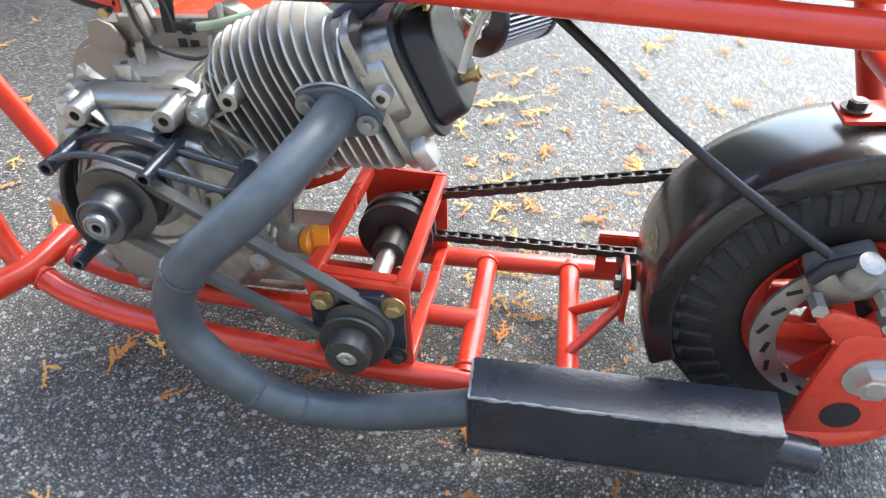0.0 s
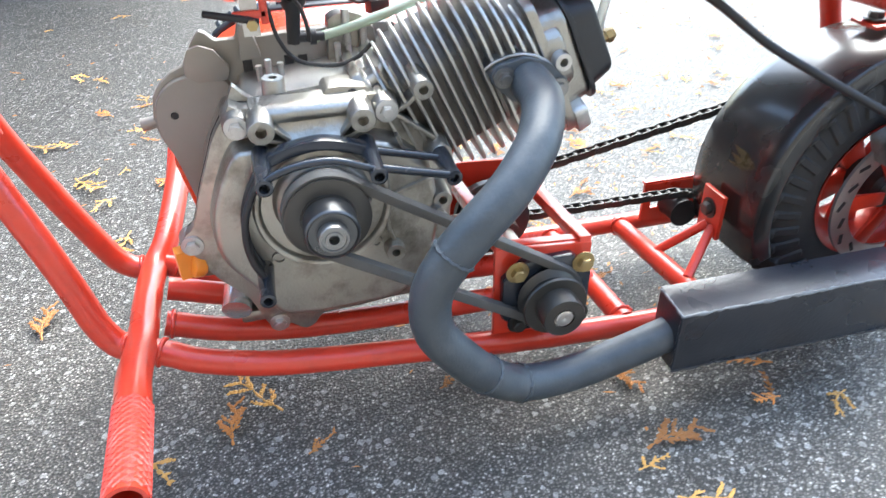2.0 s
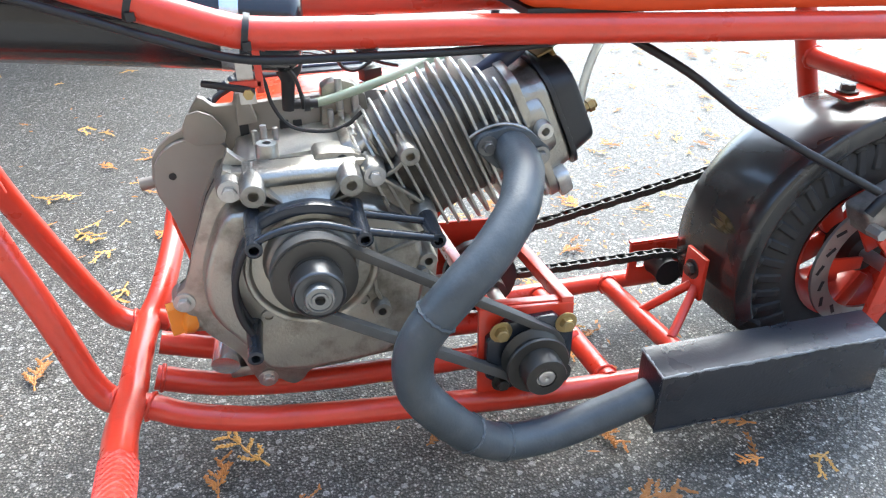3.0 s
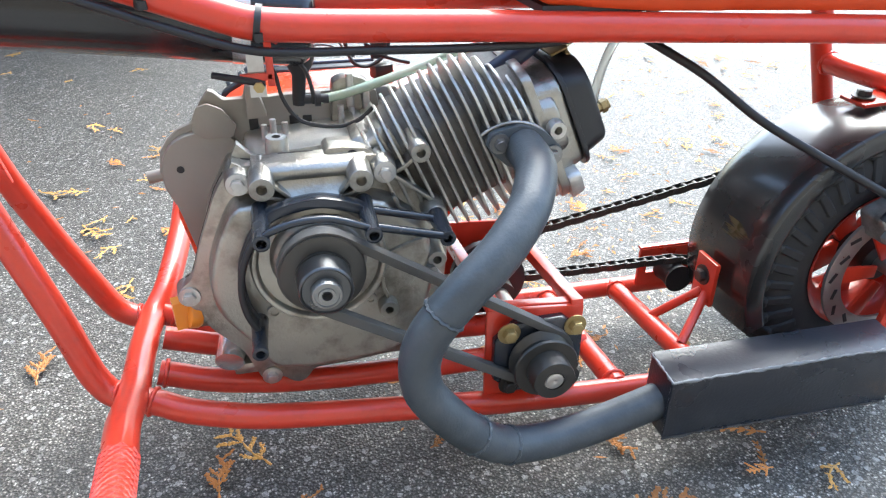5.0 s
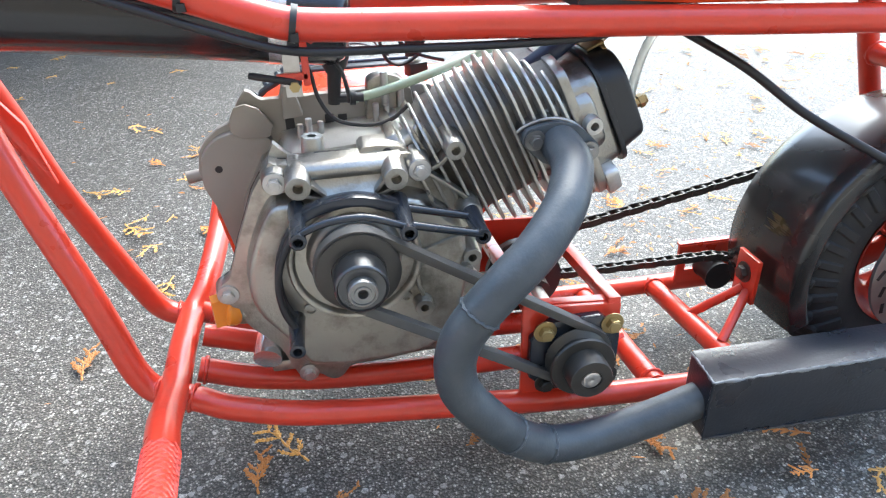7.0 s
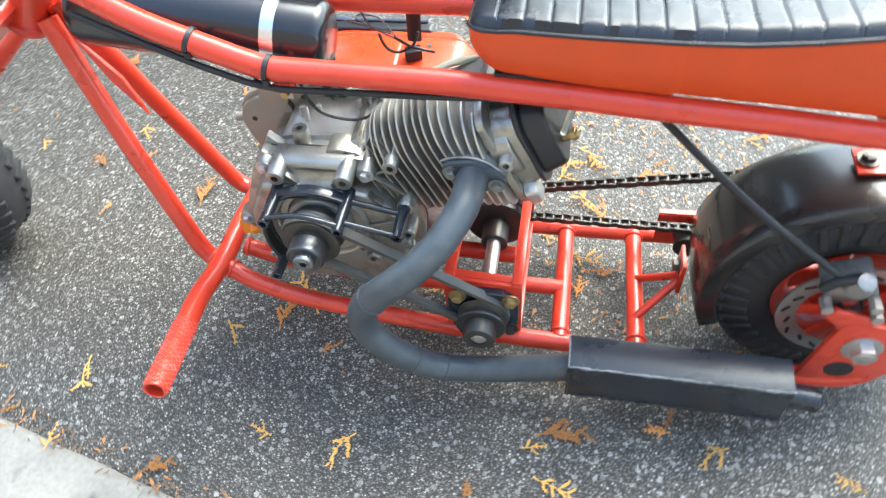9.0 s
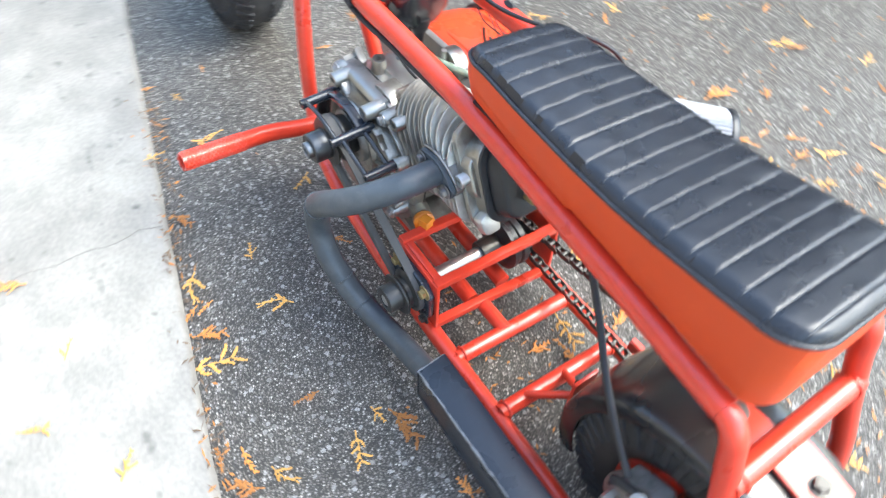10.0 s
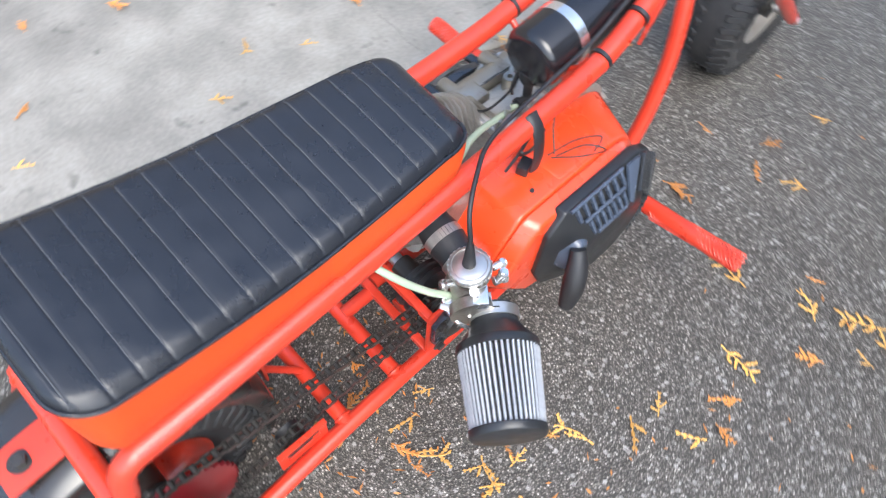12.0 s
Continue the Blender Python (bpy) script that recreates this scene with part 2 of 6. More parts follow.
# ---- mesh helpers ----
class Build:
    """Collects vertices and faces of one part."""

    def __init__(self):
        self.v, self.f, self.flat = [], [], set()

    def _ring(self, c, u, w, r, segs):
        return [c + u * (r * math.cos(a)) + w * (r * math.sin(a)) for a in (2 * math.pi * k / segs for k in range(segs))]

    def tube(self, pts, r, segs=14, caps=True, closed=False, radii=None, squash=1.0):
        pts = [Vector(p) for p in pts]
        n = len(pts)
        tang = []
        for i in range(n):
            a, b = (pts[i - 1], pts[(i + 1) % n]) if closed else (pts[max(0, i - 1)], pts[min(n - 1, i + 1)])
            tang.append((b - a).normalized())
        ref = Vector((0, 0, 1)) if abs(tang[0].z) < 0.9 else Vector((0, 1, 0))
        u = tang[0].cross(ref).normalized()
        base = len(self.v)
        for i in range(n):
            u = (u - tang[i] * u.dot(tang[i])).normalized()
            w = tang[i].cross(u)
            self.v += self._ring(pts[i], u, w * squash, radii[i] if radii else r, segs)
        for i in range(n if closed else n - 1):
            a, b = base + i * segs, base + ((i + 1) % n) * segs
            for k in range(segs):
                self.f.append((a + k, a + (k + 1) % segs, b + (k + 1) % segs, b + k))
        if caps and not closed:
            self.flat.add(len(self.f))
            self.f.append(tuple(range(base + segs - 1, base - 1, -1)))
            self.flat.add(len(self.f))
            self.f.append(tuple(base + (n - 1) * segs + k for k in range(segs)))
        return self

    def cyl(self, a, b, r, r2=None, segs=20, caps=True):
        return self.tube([a, b], r, segs, caps, radii=[r, r if r2 is None else r2])

    def lathe(self, a, axis, profile, segs=28, pleats=0.0):
        """Turns (along, radius) pairs round an axis through a; a negative pleat depth waves every other spoke."""
        a, axis = Vector(a), Vector(axis).normalized()
        ref = Vector((0, 0, 1)) if abs(axis.z) < 0.9 else Vector((1, 0, 0))
        u = axis.cross(ref).normalized()
        w = axis.cross(u)
        base = len(self.v)
        for s, r in profile:
            for k in range(segs):
                t = 2 * math.pi * k / segs
                rr = r * (1 - pleats * (k % 2))
                self.v.append(a + axis * s + u * (rr * math.cos(t)) + w * (rr * math.sin(t)))
        for i in range(len(profile) - 1):
            p, q = base + i * segs, base + (i + 1) * segs
            for k in range(segs):
                if pleats:
                    self.flat.add(len(self.f))
                self.f.append((p + k, p + (k + 1) % segs, q + (k + 1) % segs, q + k))
        for i, row in ((0, range(segs - 1, -1, -1)), (len(profile) - 1, range(segs))):
            if profile[i][1] > 1e-5:
                self.flat.add(len(self.f))
                self.f.append(tuple(base + i * segs + k for k in row))
        return self

    def box(self, c, size, rot=(0, 0, 0)):
        m = pose(*c, *rot)
        x, y, z = (s / 2 for s in size)
        base = len(self.v)
        self.v += [m @ Vector(p) for p in ((-x, -y, -z), (x, -y, -z), (x, y, -z), (-x, y, -z), (-x, -y, z), (x, -y, z), (x, y, z), (-x, y, z))]
        for q in ((3, 2, 1, 0), (4, 5, 6, 7), (0, 1, 5, 4), (1, 2, 6, 5), (2, 3, 7, 6), (3, 0, 4, 7)):
            self.flat.add(len(self.f))
            self.f.append(tuple(base + k for k in q))
        return self

    def prism(self, poly, y0, y1, m=None, scale1=1.0):
        """A flat outline in x and z, drawn out from y0 to y1 (and moved by the pose m); scale1 shrinks the far outline about its middle."""
        m = m or Matrix()
        n, base = len(poly), len(self.v)
        cx, cz = sum(p[0] for p in poly) / n, sum(p[1] for p in poly) / n
        self.v += [m @ Vector((x, y0, z)) for x, z in poly]
        self.v += [m @ Vector((cx + (x - cx) * scale1, y1, cz + (z - cz) * scale1)) for x, z in poly]
        s = len(self.f)
        self.f += [tuple(base + k for k in range(n)), tuple(base + n + k for k in range(n - 1, -1, -1))]
        self.f += [(base + (k + 1) % n, base + k, base + n + k, base + n + (k + 1) % n) for k in range(n)]
        self.flat.update(range(s, len(self.f)))
        return self

    def mesh(self, name, bevel=0.0, segs=2, angle=35):
        me = bpy.data.meshes.new(name)
        me.from_pydata([tuple(p) for p in self.v], [], self.f)
        bm = bmesh.new()
        bm.from_mesh(me)
        bm.faces.ensure_lookup_table()
        for i, f in enumerate(bm.faces):
            f.smooth = i not in self.flat
        bmesh.ops.recalc_face_normals(bm, faces=bm.faces)
        if bevel:
            edges = [e for e in bm.edges if len(e.link_faces) == 2 and e.calc_face_angle(0) > radians(angle)]
            bmesh.ops.bevel(bm, geom=edges, offset=bevel, segments=segs, profile=0.6, affect="EDGES", clamp_overlap=True)
            for f in bm.faces:
                f.smooth = True
        bm.to_mesh(me)
        bm.free()
        me.set_sharp_from_angle(angle=radians(40 if bevel else 50))
        return me


def part(name, b, mat, parent, label="", bevel=0.0, segs=2, angle=35):
    me = b if isinstance(b, bpy.types.Mesh) else b.mesh(name, bevel, segs, angle)
    if not me.materials:
        me.materials.append(mat)
    ob = new(name, me)
    hang(ob, parent)
    if label:
        tagged(ob, label)
    return ob


def hang(ob, parent):
    ob.parent = parent
    ob.matrix_parent_inverse = parent.matrix_basis.inverted() if parent.type == "EMPTY" else Matrix()


def placed(name, me, m, parent):
    """One more object on a shared mesh, at the pose m."""
    ob = new(name, me)
    hang(ob, parent)
    ob.matrix_basis = m
    return ob


def smooth_path(pts, n=8):
    """A Catmull-Rom curve through the points."""
    p = [Vector(q) for q in pts]
    p = [p[0] * 2 - p[1]] + p + [p[-1] * 2 - p[-2]]
    out = []
    for i in range(1, len(p) - 2):
        a, b, c, d = p[i - 1], p[i], p[i + 1], p[i + 2]
        for k in range(n):
            t = k / n
            out.append(0.5 * (2 * b + (c - a) * t + (2 * a - 5 * b + 4 * c - d) * t * t + (3 * b - a - 3 * c + d) * t ** 3))
    return out + [p[-2]]


def circle(cx, cz, r, n=32, a0=0.0, a1=360.0):
    full = abs(a1 - a0) >= 360
    return [(cx + r * math.cos(radians(a0 + (a1 - a0) * k / (n if full else n - 1))), cz + r * math.sin(radians(a0 + (a1 - a0) * k / (n if full else n - 1)))) for k in range(n)]


def bolt_mesh(name, r, head=0.006, washer=True, mat=STEEL):
    """A hexagon bolt whose head looks along -y; its seat lies at y = 0."""
    b = Build()
    if washer:
        b.lathe((0, 0, 0), (0, -1, 0), [(0, r * 1.55), (0.0014, r * 1.55), (0.0016, r * 1.1)], 20)
    b.tube([(0, -0.0012, 0), (0, -head, 0)], r, 6)
    b.lathe((0, -head, 0), (0, -1, 0), [(-0.0005, r * 0.8), (0.0006, r * 0.7)], 12)
    me = b.mesh(name)
    me.materials.append(mat)
    return me


# ---- ground ----
def grid_mesh(name, xs, ys, height):
    verts = [(x, y, height(x, y)) for y in ys for x in xs]
    nx = len(xs)
    faces = [(j * nx + i, j * nx + i + 1, (j + 1) * nx + i + 1, (j + 1) * nx + i) for j in range(len(ys) - 1) for i in range(nx - 1)]
    me = bpy.data.meshes.new(name)
    me.from_pydata(verts, [], faces)
    for p in me.polygons:
        p.use_smooth = True
    return me


near = list(np.arange(-2.0, 2.51, 0.05))
far = [3, 4, 6, 9, 14, 25, 60, 200, 600]
xs = [-v for v in reversed(far)] + near + far
ys = [-v for v in reversed(far)] + near + far
ground_me = grid_mesh("ground", xs, ys, lambda x, y: 0.002 * noise.noise((x * 2.5, y * 2.5, 3.0)) if abs(x) < 2.6 and abs(y) < 2.6 else 0.0)
ground_me.materials.append(ASPHALT)
ground = tagged(new("ground", ground_me), "coarse grey asphalt with pale stone chips", "ground", kind="structure")

# concrete apron along a slanting edge
EDGE_P, EDGE_D = Vector((0.098, -0.395, 0)), Vector((1, -0.245, 0)).normalized()
EDGE_N = Vector((EDGE_D.y, -EDGE_D.x, 0))


def apron_mesh():
    us = [-8, -5, -3] + list(np.arange(-2.0, 2.01, 0.04)) + [3, 5, 8]
    ws = [0.0, 0.004, 0.01, 0.03, 0.08, 0.2, 0.5, 1.0, 1.5, 3, 6]
    verts, faces = [], []
    for w in ws:
        for u in us:
            wob = 0.004 * noise.noise((u * 9, w * 2, 1)) + 0.002 * noise.noise((u * 40, 0, 5))
            p = EDGE_P + EDGE_D * u + EDGE_N * (w + wob * (1 if w < 0.05 else 0))
            z = {0.0: 0.002, 0.004: 0.012, 0.01: 0.015}.get(w, 0.016) + 0.001 * noise.noise((u * 6, w * 6, 0))
            verts.append((p.x, p.y, z))
    n = len(us)
    for j in range(len(ws) - 1):
        for i in range(n - 1):
            faces.append((j * n + i, (j + 1) * n + i, (j + 1) * n + i + 1, j * n + i + 1))
    me = bpy.data.meshes.new("pavement")
    me.from_pydata(verts, [], faces)
    for p in me.polygons:
        p.use_smooth = True
    me.materials.append(CONCRETE)
    return me


pavement = tagged(new("pavement", apron_mesh()), "pale worn concrete slab with a hairline crack", "concrete slab", kind="structure")
cb = Build()
for start, turn_, length in (((-0.062, -0.362), -96, 0.75),):
    x, y = start
    pts = []
    for k in range(40):
        pts.append((x, y, 0.0165))
        a = radians(turn_ + 30 * noise.noise((k * 0.35, length, 2)) + 45 * noise.noise((k * 1.7, 3, 2)))
        x, y = x + math.cos(a) * length / 40, y + math.sin(a) * length / 40
    cb.tube(pts, 0.001, 5, radii=[0.0006 + 0.0009 * abs(noise.noise((k * 0.8, 1, 9))) for k in range(40)], squash=0.5)
part("crack", cb, CRACK, pavement, "dark hairline crack in the concrete")

# ---- the motorbike ----
bike = tagged(new("mini_bike"), "red tube-framed mini bike with bare engine and long black seat", "mini bike")
bike.location = (0.35, -0.012, 0)
bike.matrix_basis = pose(0.35, -0.012, 0)

R_TUBE, R_TOP = 0.0115, 0.0125
# frame: right side = left side mirrored about the bike's middle
MID = -0.014


def mirrored(pts, mid=MID):
    return [(x, 2 * mid - y, z) for x, y, z in pts]


TOP_L = [(-0.150, -0.026, 0.528), (-0.06, -0.050, 0.494), (0.0, -0.062, 0.471), (0.056, -0.066, 0.451), (0.095, -0.068, 0.437), (0.118, -0.069, 0.4310), (0.16, -0.067, 0.4270), (0.22, -0.066, 0.4240), (0.29, -0.066, 0.4210), (0.36, -0.068, 0.4175), (0.434, -0.0725, 0.4145), (0.51, -0.078, 0.4115), (0.59, -0.083, 0.4085), (0.65, -0.088, 0.4060), (0.712, -0.0925, 0.4040)]
LOW_L = [(-0.022, -0.092, 0.122), (-0.002, -0.098, 0.117), (0.021, -0.104, 0.109), (0.071, -0.112, 0.0995), (0.125, -0.118, 0.0955), (0.2, -0.124, 0.0915), (0.31, -0.129, 0.0825), (0.40, -0.130, 0.0770), (0.46, -0.130, 0.0740), (0.54, -0.131, 0.0725), (0.62, -0.132, 0.0715), (0.70, -0.137, 0.071), (0.745, -0.139, 0.074), (0.778, -0.135, 0.092), (0.797, -0.128, 0.130), (0.799, -0.121, 0.18), (0.785, -0.111, 0.24), (0.762, -0.103, 0.30), (0.740, -0.096, 0.36), (0.731, -0.094, 0.386), (0.718, -0.0925, 0.400), (0.698, -0.0915, 0.4046)]
LOW_R = [(-0.020, 0.058, 0.112), (0.002, 0.058, 0.100), (0.030, 0.060, 0.084), (0.075, 0.064, 0.072), (0.137, 0.068, 0.066), (0.2, 0.071, 0.062), (0.335, 0.074, 0.058), (0.44, 0.075, 0.056), (0.54, 0.077, 0.054), (0.62, 0.080, 0.052), (0.70, 0.084, 0.052), (0.745, 0.087, 0.060), (0.778, 0.088, 0.082), (0.797, 0.087, 0.124), (0.799, 0.086, 0.18), (0.785, 0.084, 0.24), (0.762, 0.081, 0.30), (0.740, 0.079, 0.36), (0.731, 0.078, 0.392), (0.718, 0.078, 0.406), (0.698, 0.0775, 0.4105)]
TOP_R = [(-0.150, 0.010, 0.526), (-0.06, 0.031, 0.492), (0.0, 0.045, 0.469), (0.056, 0.053, 0.449), (0.095, 0.057, 0.436), (0.118, 0.058, 0.430), (0.16, 0.060, 0.427), (0.24, 0.063, 0.424), (0.33, 0.066, 0.421), (0.468, 0.071, 0.417), (0.6, 0.075, 0.413), (0.712, 0.078, 0.410)]
for pts in (TOP_L, TOP_R):
    part("top_rail", Build().tube(smooth_path(pts, 5), R_TOP, 18), RED, bike, "long red painted steel frame tube")
for pts in (LOW_L, LOW_R):
    part("lower_rail", Build().tube(smooth_path(pts, 5), R_TUBE, 18), RED, bike, "red painted lower frame tube bent up at the rear")
DOWN_L = [(-0.152, -0.012, 0.440), (-0.136, -0.024, 0.385), (-0.118, -0.038, 0.325), (-0.099, -0.052, 0.273), (-0.081, -0.064, 0.225), (-0.069, -0.071, 0.187), (-0.059, -0.076, 0.148), (-0.050, -0.079, 0.129), (-0.040, -0.083, 0.122), (-0.024, -0.088, 0.1225)]
DOWN_R = [(-0.150, 0.004, 0.452), (-0.143, 0.020, 0.400), (-0.133, 0.036, 0.345), (-0.121, 0.049, 0.282), (-0.107, 0.056, 0.234), (-0.092, 0.060, 0.191), (-0.076, 0.062, 0.151), (-0.062, 0.063, 0.122), (-0.044, 0.061, 0.110), (-0.026, 0.060, 0.109)]
for pts in (DOWN_L, DOWN_R):
    part("down_tube", Build().tube(smooth_path(pts, 5), 0.0118, 18), RED, bike, "red painted front down tube")
# head tube, gusset and fork
HEAD_A, HEAD_B = Vector((-0.185, -0.005, 0.425)), Vector((-0.115, -0.005, 0.545))
hb = Build().lathe(HEAD_A, HEAD_B - HEAD_A, [(0, 0.020), (0.003, 0.0235), (0.012, 0.0235), (0.014, 0.020), (0.125, 0.020), (0.127, 0.0235), (0.136, 0.0235), (0.139, 0.02)], 24)
part("head_tube", hb, RED, bike, "red painted steering head tube")
part("gusset", Build().prism([(-0.150, 0.41), (-0.128, 0.345), (-0.10, 0.295), (-0.112, 0.35)], 0.002, 0.007), RED, bike, bevel=0.001)
FORK_TOP, FRONT_AXLE = Vector((-0.195, -0.005, 0.44)), Vector((-0.538, -0.005, 0.152))
for s in (-1, 1):
    off = Vector((0, s * 0.085, 0))
    fl = Build().tube(smooth_path([FORK_TOP + off * 0.55 + Vector((0.06, 0, 0.09)), FORK_TOP + off, FORK_TOP * 0.5 + FRONT_AXLE * 0.5 + off, FRONT_AXLE + off], 5), 0.012, 16)
    part("fork_leg", fl, RED, bike, "red painted fork tube")
part("fork_crown", Build().box(FORK_TOP + Vector((0.004, 0, 0.006)), (0.05, 0.19, 0.012), (0, -45, 0)), RED, bike, "red fork crown plate", bevel=0.003)

# peg bar with expanded-metal grips
PEG = smooth_path([(-0.002, -0.308, 0.184), (-0.011, -0.215, 0.168), (-0.018, -0.165, 0.155), (-0.025, -0.090, 0.128), (-0.028, -0.017, 0.120), (-0.028, 0.050, 0.112), (-0.014, 0.094, 0.126), (-0.001, 0.190, 0.1525), (0.003, 0.303, 0.1700)], 6)
PEG_R = 0.0132
pb = Build().tube(PEG, PEG_R, 24, caps=False).tube(list(reversed(PEG)), PEG_R - 0.003, 24, caps=False)
n_ = len(PEG)
for k in range(24):
    for p, q in ((0, n_ * 24 + (n_ - 1) * 24), ((n_ - 1) * 24, n_ * 24)):
        ring_b = [min(range(24), key=lambda g: (pb.v[q + g] - pb.v[p + h]).length) for h in (k, (k + 1) % 24)]
        pb.f.append((p + k, p + (k + 1) % 24, q + ring_b[1], q + ring_b[0]))
peg = part("peg_bar", pb, RED, bike, "red foot peg tube, open at both ends")


def grip(a, b, rows=30):
    """A sleeve of expanded metal: a net of diamonds round the tube from a to b."""
    a, b = Vector(a), Vector(b)
    axis = (b - a).normalized()
    u = axis.cross(Vector((0, 0, 1))).normalized()
    w = axis.cross(u)
    bm = bmesh.new()
    cols = 20
    grid = {}
    for i in range(rows + 1):
        for j in range(cols):
            if (i + j) % 2 == 0:
                t = 2 * math.pi * j / cols
                grid[i, j] = bm.verts.new(a.lerp(b, i / rows) + (u * math.cos(t) + w * math.sin(t)) * (PEG_R + 0.0002))
    for i in range(1, rows):
        for j in range(cols):
            if (i + j) % 2:
                bm.faces.new([grid[i - 1, j], grid[i, (j + 1) % cols], grid[i + 1, j], grid[i, (j - 1) % cols]])
    bmesh.ops.recalc_face_normals(bm, faces=bm.faces)
    bmesh.ops.wireframe(bm, faces=bm.faces, thickness=0.0016, use_replace=True, use_even_offset=True, use_boundary=True)
    me = bpy.data.meshes.new("foot_grip")
    bm.to_mesh(me)
    bm.free()
    return me


part("foot_grip", grip((-0.0023, -0.305, 0.1836), (-0.0110, -0.213, 0.1676)), GRIP, peg, "painted expanded-metal grip sleeve")
part("foot_grip", grip((0.0030, 0.305, 0.1758), (-0.0025, 0.165, 0.1440), 46), GRIP, peg, "painted expanded-metal grip sleeve")

# cross tubes
for x in (0.424, 0.518):
    part("cross_tube", Build().tube([(x, -0.128, 0.0775), (x, 0.075, 0.056)], 0.0112, 18), RED, bike, "red frame cross tube")
part("cross_tube", Build().tube([(0.365, -0.045, 0.075), (0.424, -0.045, 0.074)], 0.0105, 16), RED, bike)
part("cross_tube", Build().tube(smooth_path([(-0.01, -0.052, 0.117), (0.05, -0.052, 0.096), (0.15, -0.053, 0.082), (0.36, -0.055, 0.076)], 5), 0.0118, 16), RED, bike, "inner engine mounting tube")
part("cross_tube", Build().tube(smooth_path([(-0.01, 0.0, 0.120), (0.06, 0.0, 0.098), (0.15, 0.0, 0.090), (0.36, 0.0, 0.078)], 5), 0.0118, 16), RED, bike, "inner engine mounting tube")
part("cross_tube", Build().tube([(0.752, -0.099, 0.335), (0.752, 0.080, 0.331)], 0.012, 18), RED, bike, "rear cross tube under the seat")

# plain unseen walls, added behind the slab and ahead of the bike to shape light
BLOCKER_WALL = material("blocker_wall", (0.22, 0.19, 0.155), 0.8, 0, 0, 0.1, 4, 0.2, 60)


DARK_BLOCKER = material("dark_blocker", (0.07, 0.062, 0.055), 0.8, 0, 0, 0.15, 4, 0.2, 60)


def plain_wall(name, a, b, depth, height, label, mat=BLOCKER_WALL):
    a, b = Vector(a), Vector(b)
    d = Vector((b.y - a.y, a.x - b.x, 0)).normalized() * depth
    wb = Build()
    wb.v += [Vector((p.x, p.y, z)) for z in (0, height) for p in (a, b, b + d, a + d)]
    wb.f += [(3, 2, 1, 0), (4, 5, 6, 7), (0, 1, 5, 4), (1, 2, 6, 5), (2, 3, 7, 6), (3, 0, 4, 7)]
    wb.flat = set(range(6))
    me = wb.mesh(name)
    me.materials.append(mat)
    return tagged(new(name, me), label, "wall", kind="structure")


# added out of view: holds back the sky behind the slab and tints its bounce
plain_wall("wall_unseen_behind", EDGE_P + EDGE_D * -9 + EDGE_N * 2.4, EDGE_P + EDGE_D * 9 + EDGE_N * 2.4, 0.2, 3.0, "unseen plain grey-brown wall added behind the slab to block sky")
# two dark walls added out of view, to shade the ground ahead and its reflections
plain_wall("wall_blocker_ahead", (-1.12, 3.4, 0), (-1.12, 0.42, 0), 0.2, 1.6, "unseen plain dark-brown wall added ahead of the bike to block light", DARK_BLOCKER)
plain_wall("wall_blocker_side", (0.25, 2.75, 0), (-1.12, 2.75, 0), 0.2, 3.4, "unseen plain dark-brown wall added ahead of the bike to block light", DARK_BLOCKER)

# overhead slab added out of view, only to darken the ground below it
sky_blocker = Build().box((-0.62, 2.25, 2.15), (1.30, 1.0, 0.14)).mesh("overhead_blocker")
sky_blocker.materials.append(DARK_BLOCKER)
tagged(new("overhead_blocker", sky_blocker), "unseen dark-brown overhead slab added to block sky from the drive", "roof", kind="structure")

# jackshaft box
JX, JZ, J_LEAN = 0.331, 0.1322, -0.068   # z at y = 0 and its fall to the right


def jz(y):
    return JZ + J_LEAN * y


jb = part("jackshaft_plate", Build().prism([(0.284, 0.080), (0.284, 0.190), (0.376, 0.183), (0.376, 0.076)], -0.129, -0.124), RED, bike, "red steel jackshaft side plate", bevel=0.0012)
part("top_flange", Build().prism([(0.284, 0.186), (0.284, 0.191), (0.376, 0.184), (0.376, 0.179)], -0.124, -0.114), RED, jb, bevel=0.001)
part("jackshaft_plate", Build().prism([(0.284, 0.062), (0.284, 0.176), (0.376, 0.170), (0.376, 0.058)], 0.072, 0.077), RED, bike, "red steel jackshaft side plate", bevel=0.0012)
part("box_bar", Build().box((0.370, -0.026, 0.173), (0.012, 0.205, 0.012), (-5.5, 0, 0)), RED, bike, bevel=0.0015)
part("box_bar", Build().box((0.291, -0.026, 0.180), (0.012, 0.205, 0.012), (-5.5, 0, 0)), RED, bike, bevel=0.0015)
part("box_bar", Build().box((0.370, -0.026, 0.078), (0.012, 0.205, 0.012), (-8, 0, 0)), RED, bike, bevel=0.0015)
jack = part("jackshaft", Build().cyl((JX, -0.178, jz(-0.178)), (JX, 0.095, jz(0.095)), 0.0095, segs=20), STEEL, bike, "bare steel jackshaft")
for y0, y1 in ((-0.129, -0.139), (0.077, 0.087)):
    z = jz(y0)
    flange_poly = [(JX + sx * 0.042, z + sz * 0.038) for sx, sz in ((-1, -0.55), (-0.55, -1), (0.55, -1), (1, -0.55), (1, 0.55), (0.55, 1), (-0.55, 1), (-1, 0.55))]
    brg = part("flange_bearing", Build().prism(flange_poly, y0, y1), BLUEBLACK, bike, "black cast flange bearing", bevel=0.002)
    part("bearing_boss", Build().lathe((JX, y1, z), (0, 1 if y1 > 0 else -1, 0), [(0, 0.026), (0.006, 0.024), (0.008, 0.018)], 28), DARKSTEEL, brg)
SILVER_BOLT = bolt_mesh("bolt", 0.0064, 0.007, True, DARKSTEEL)
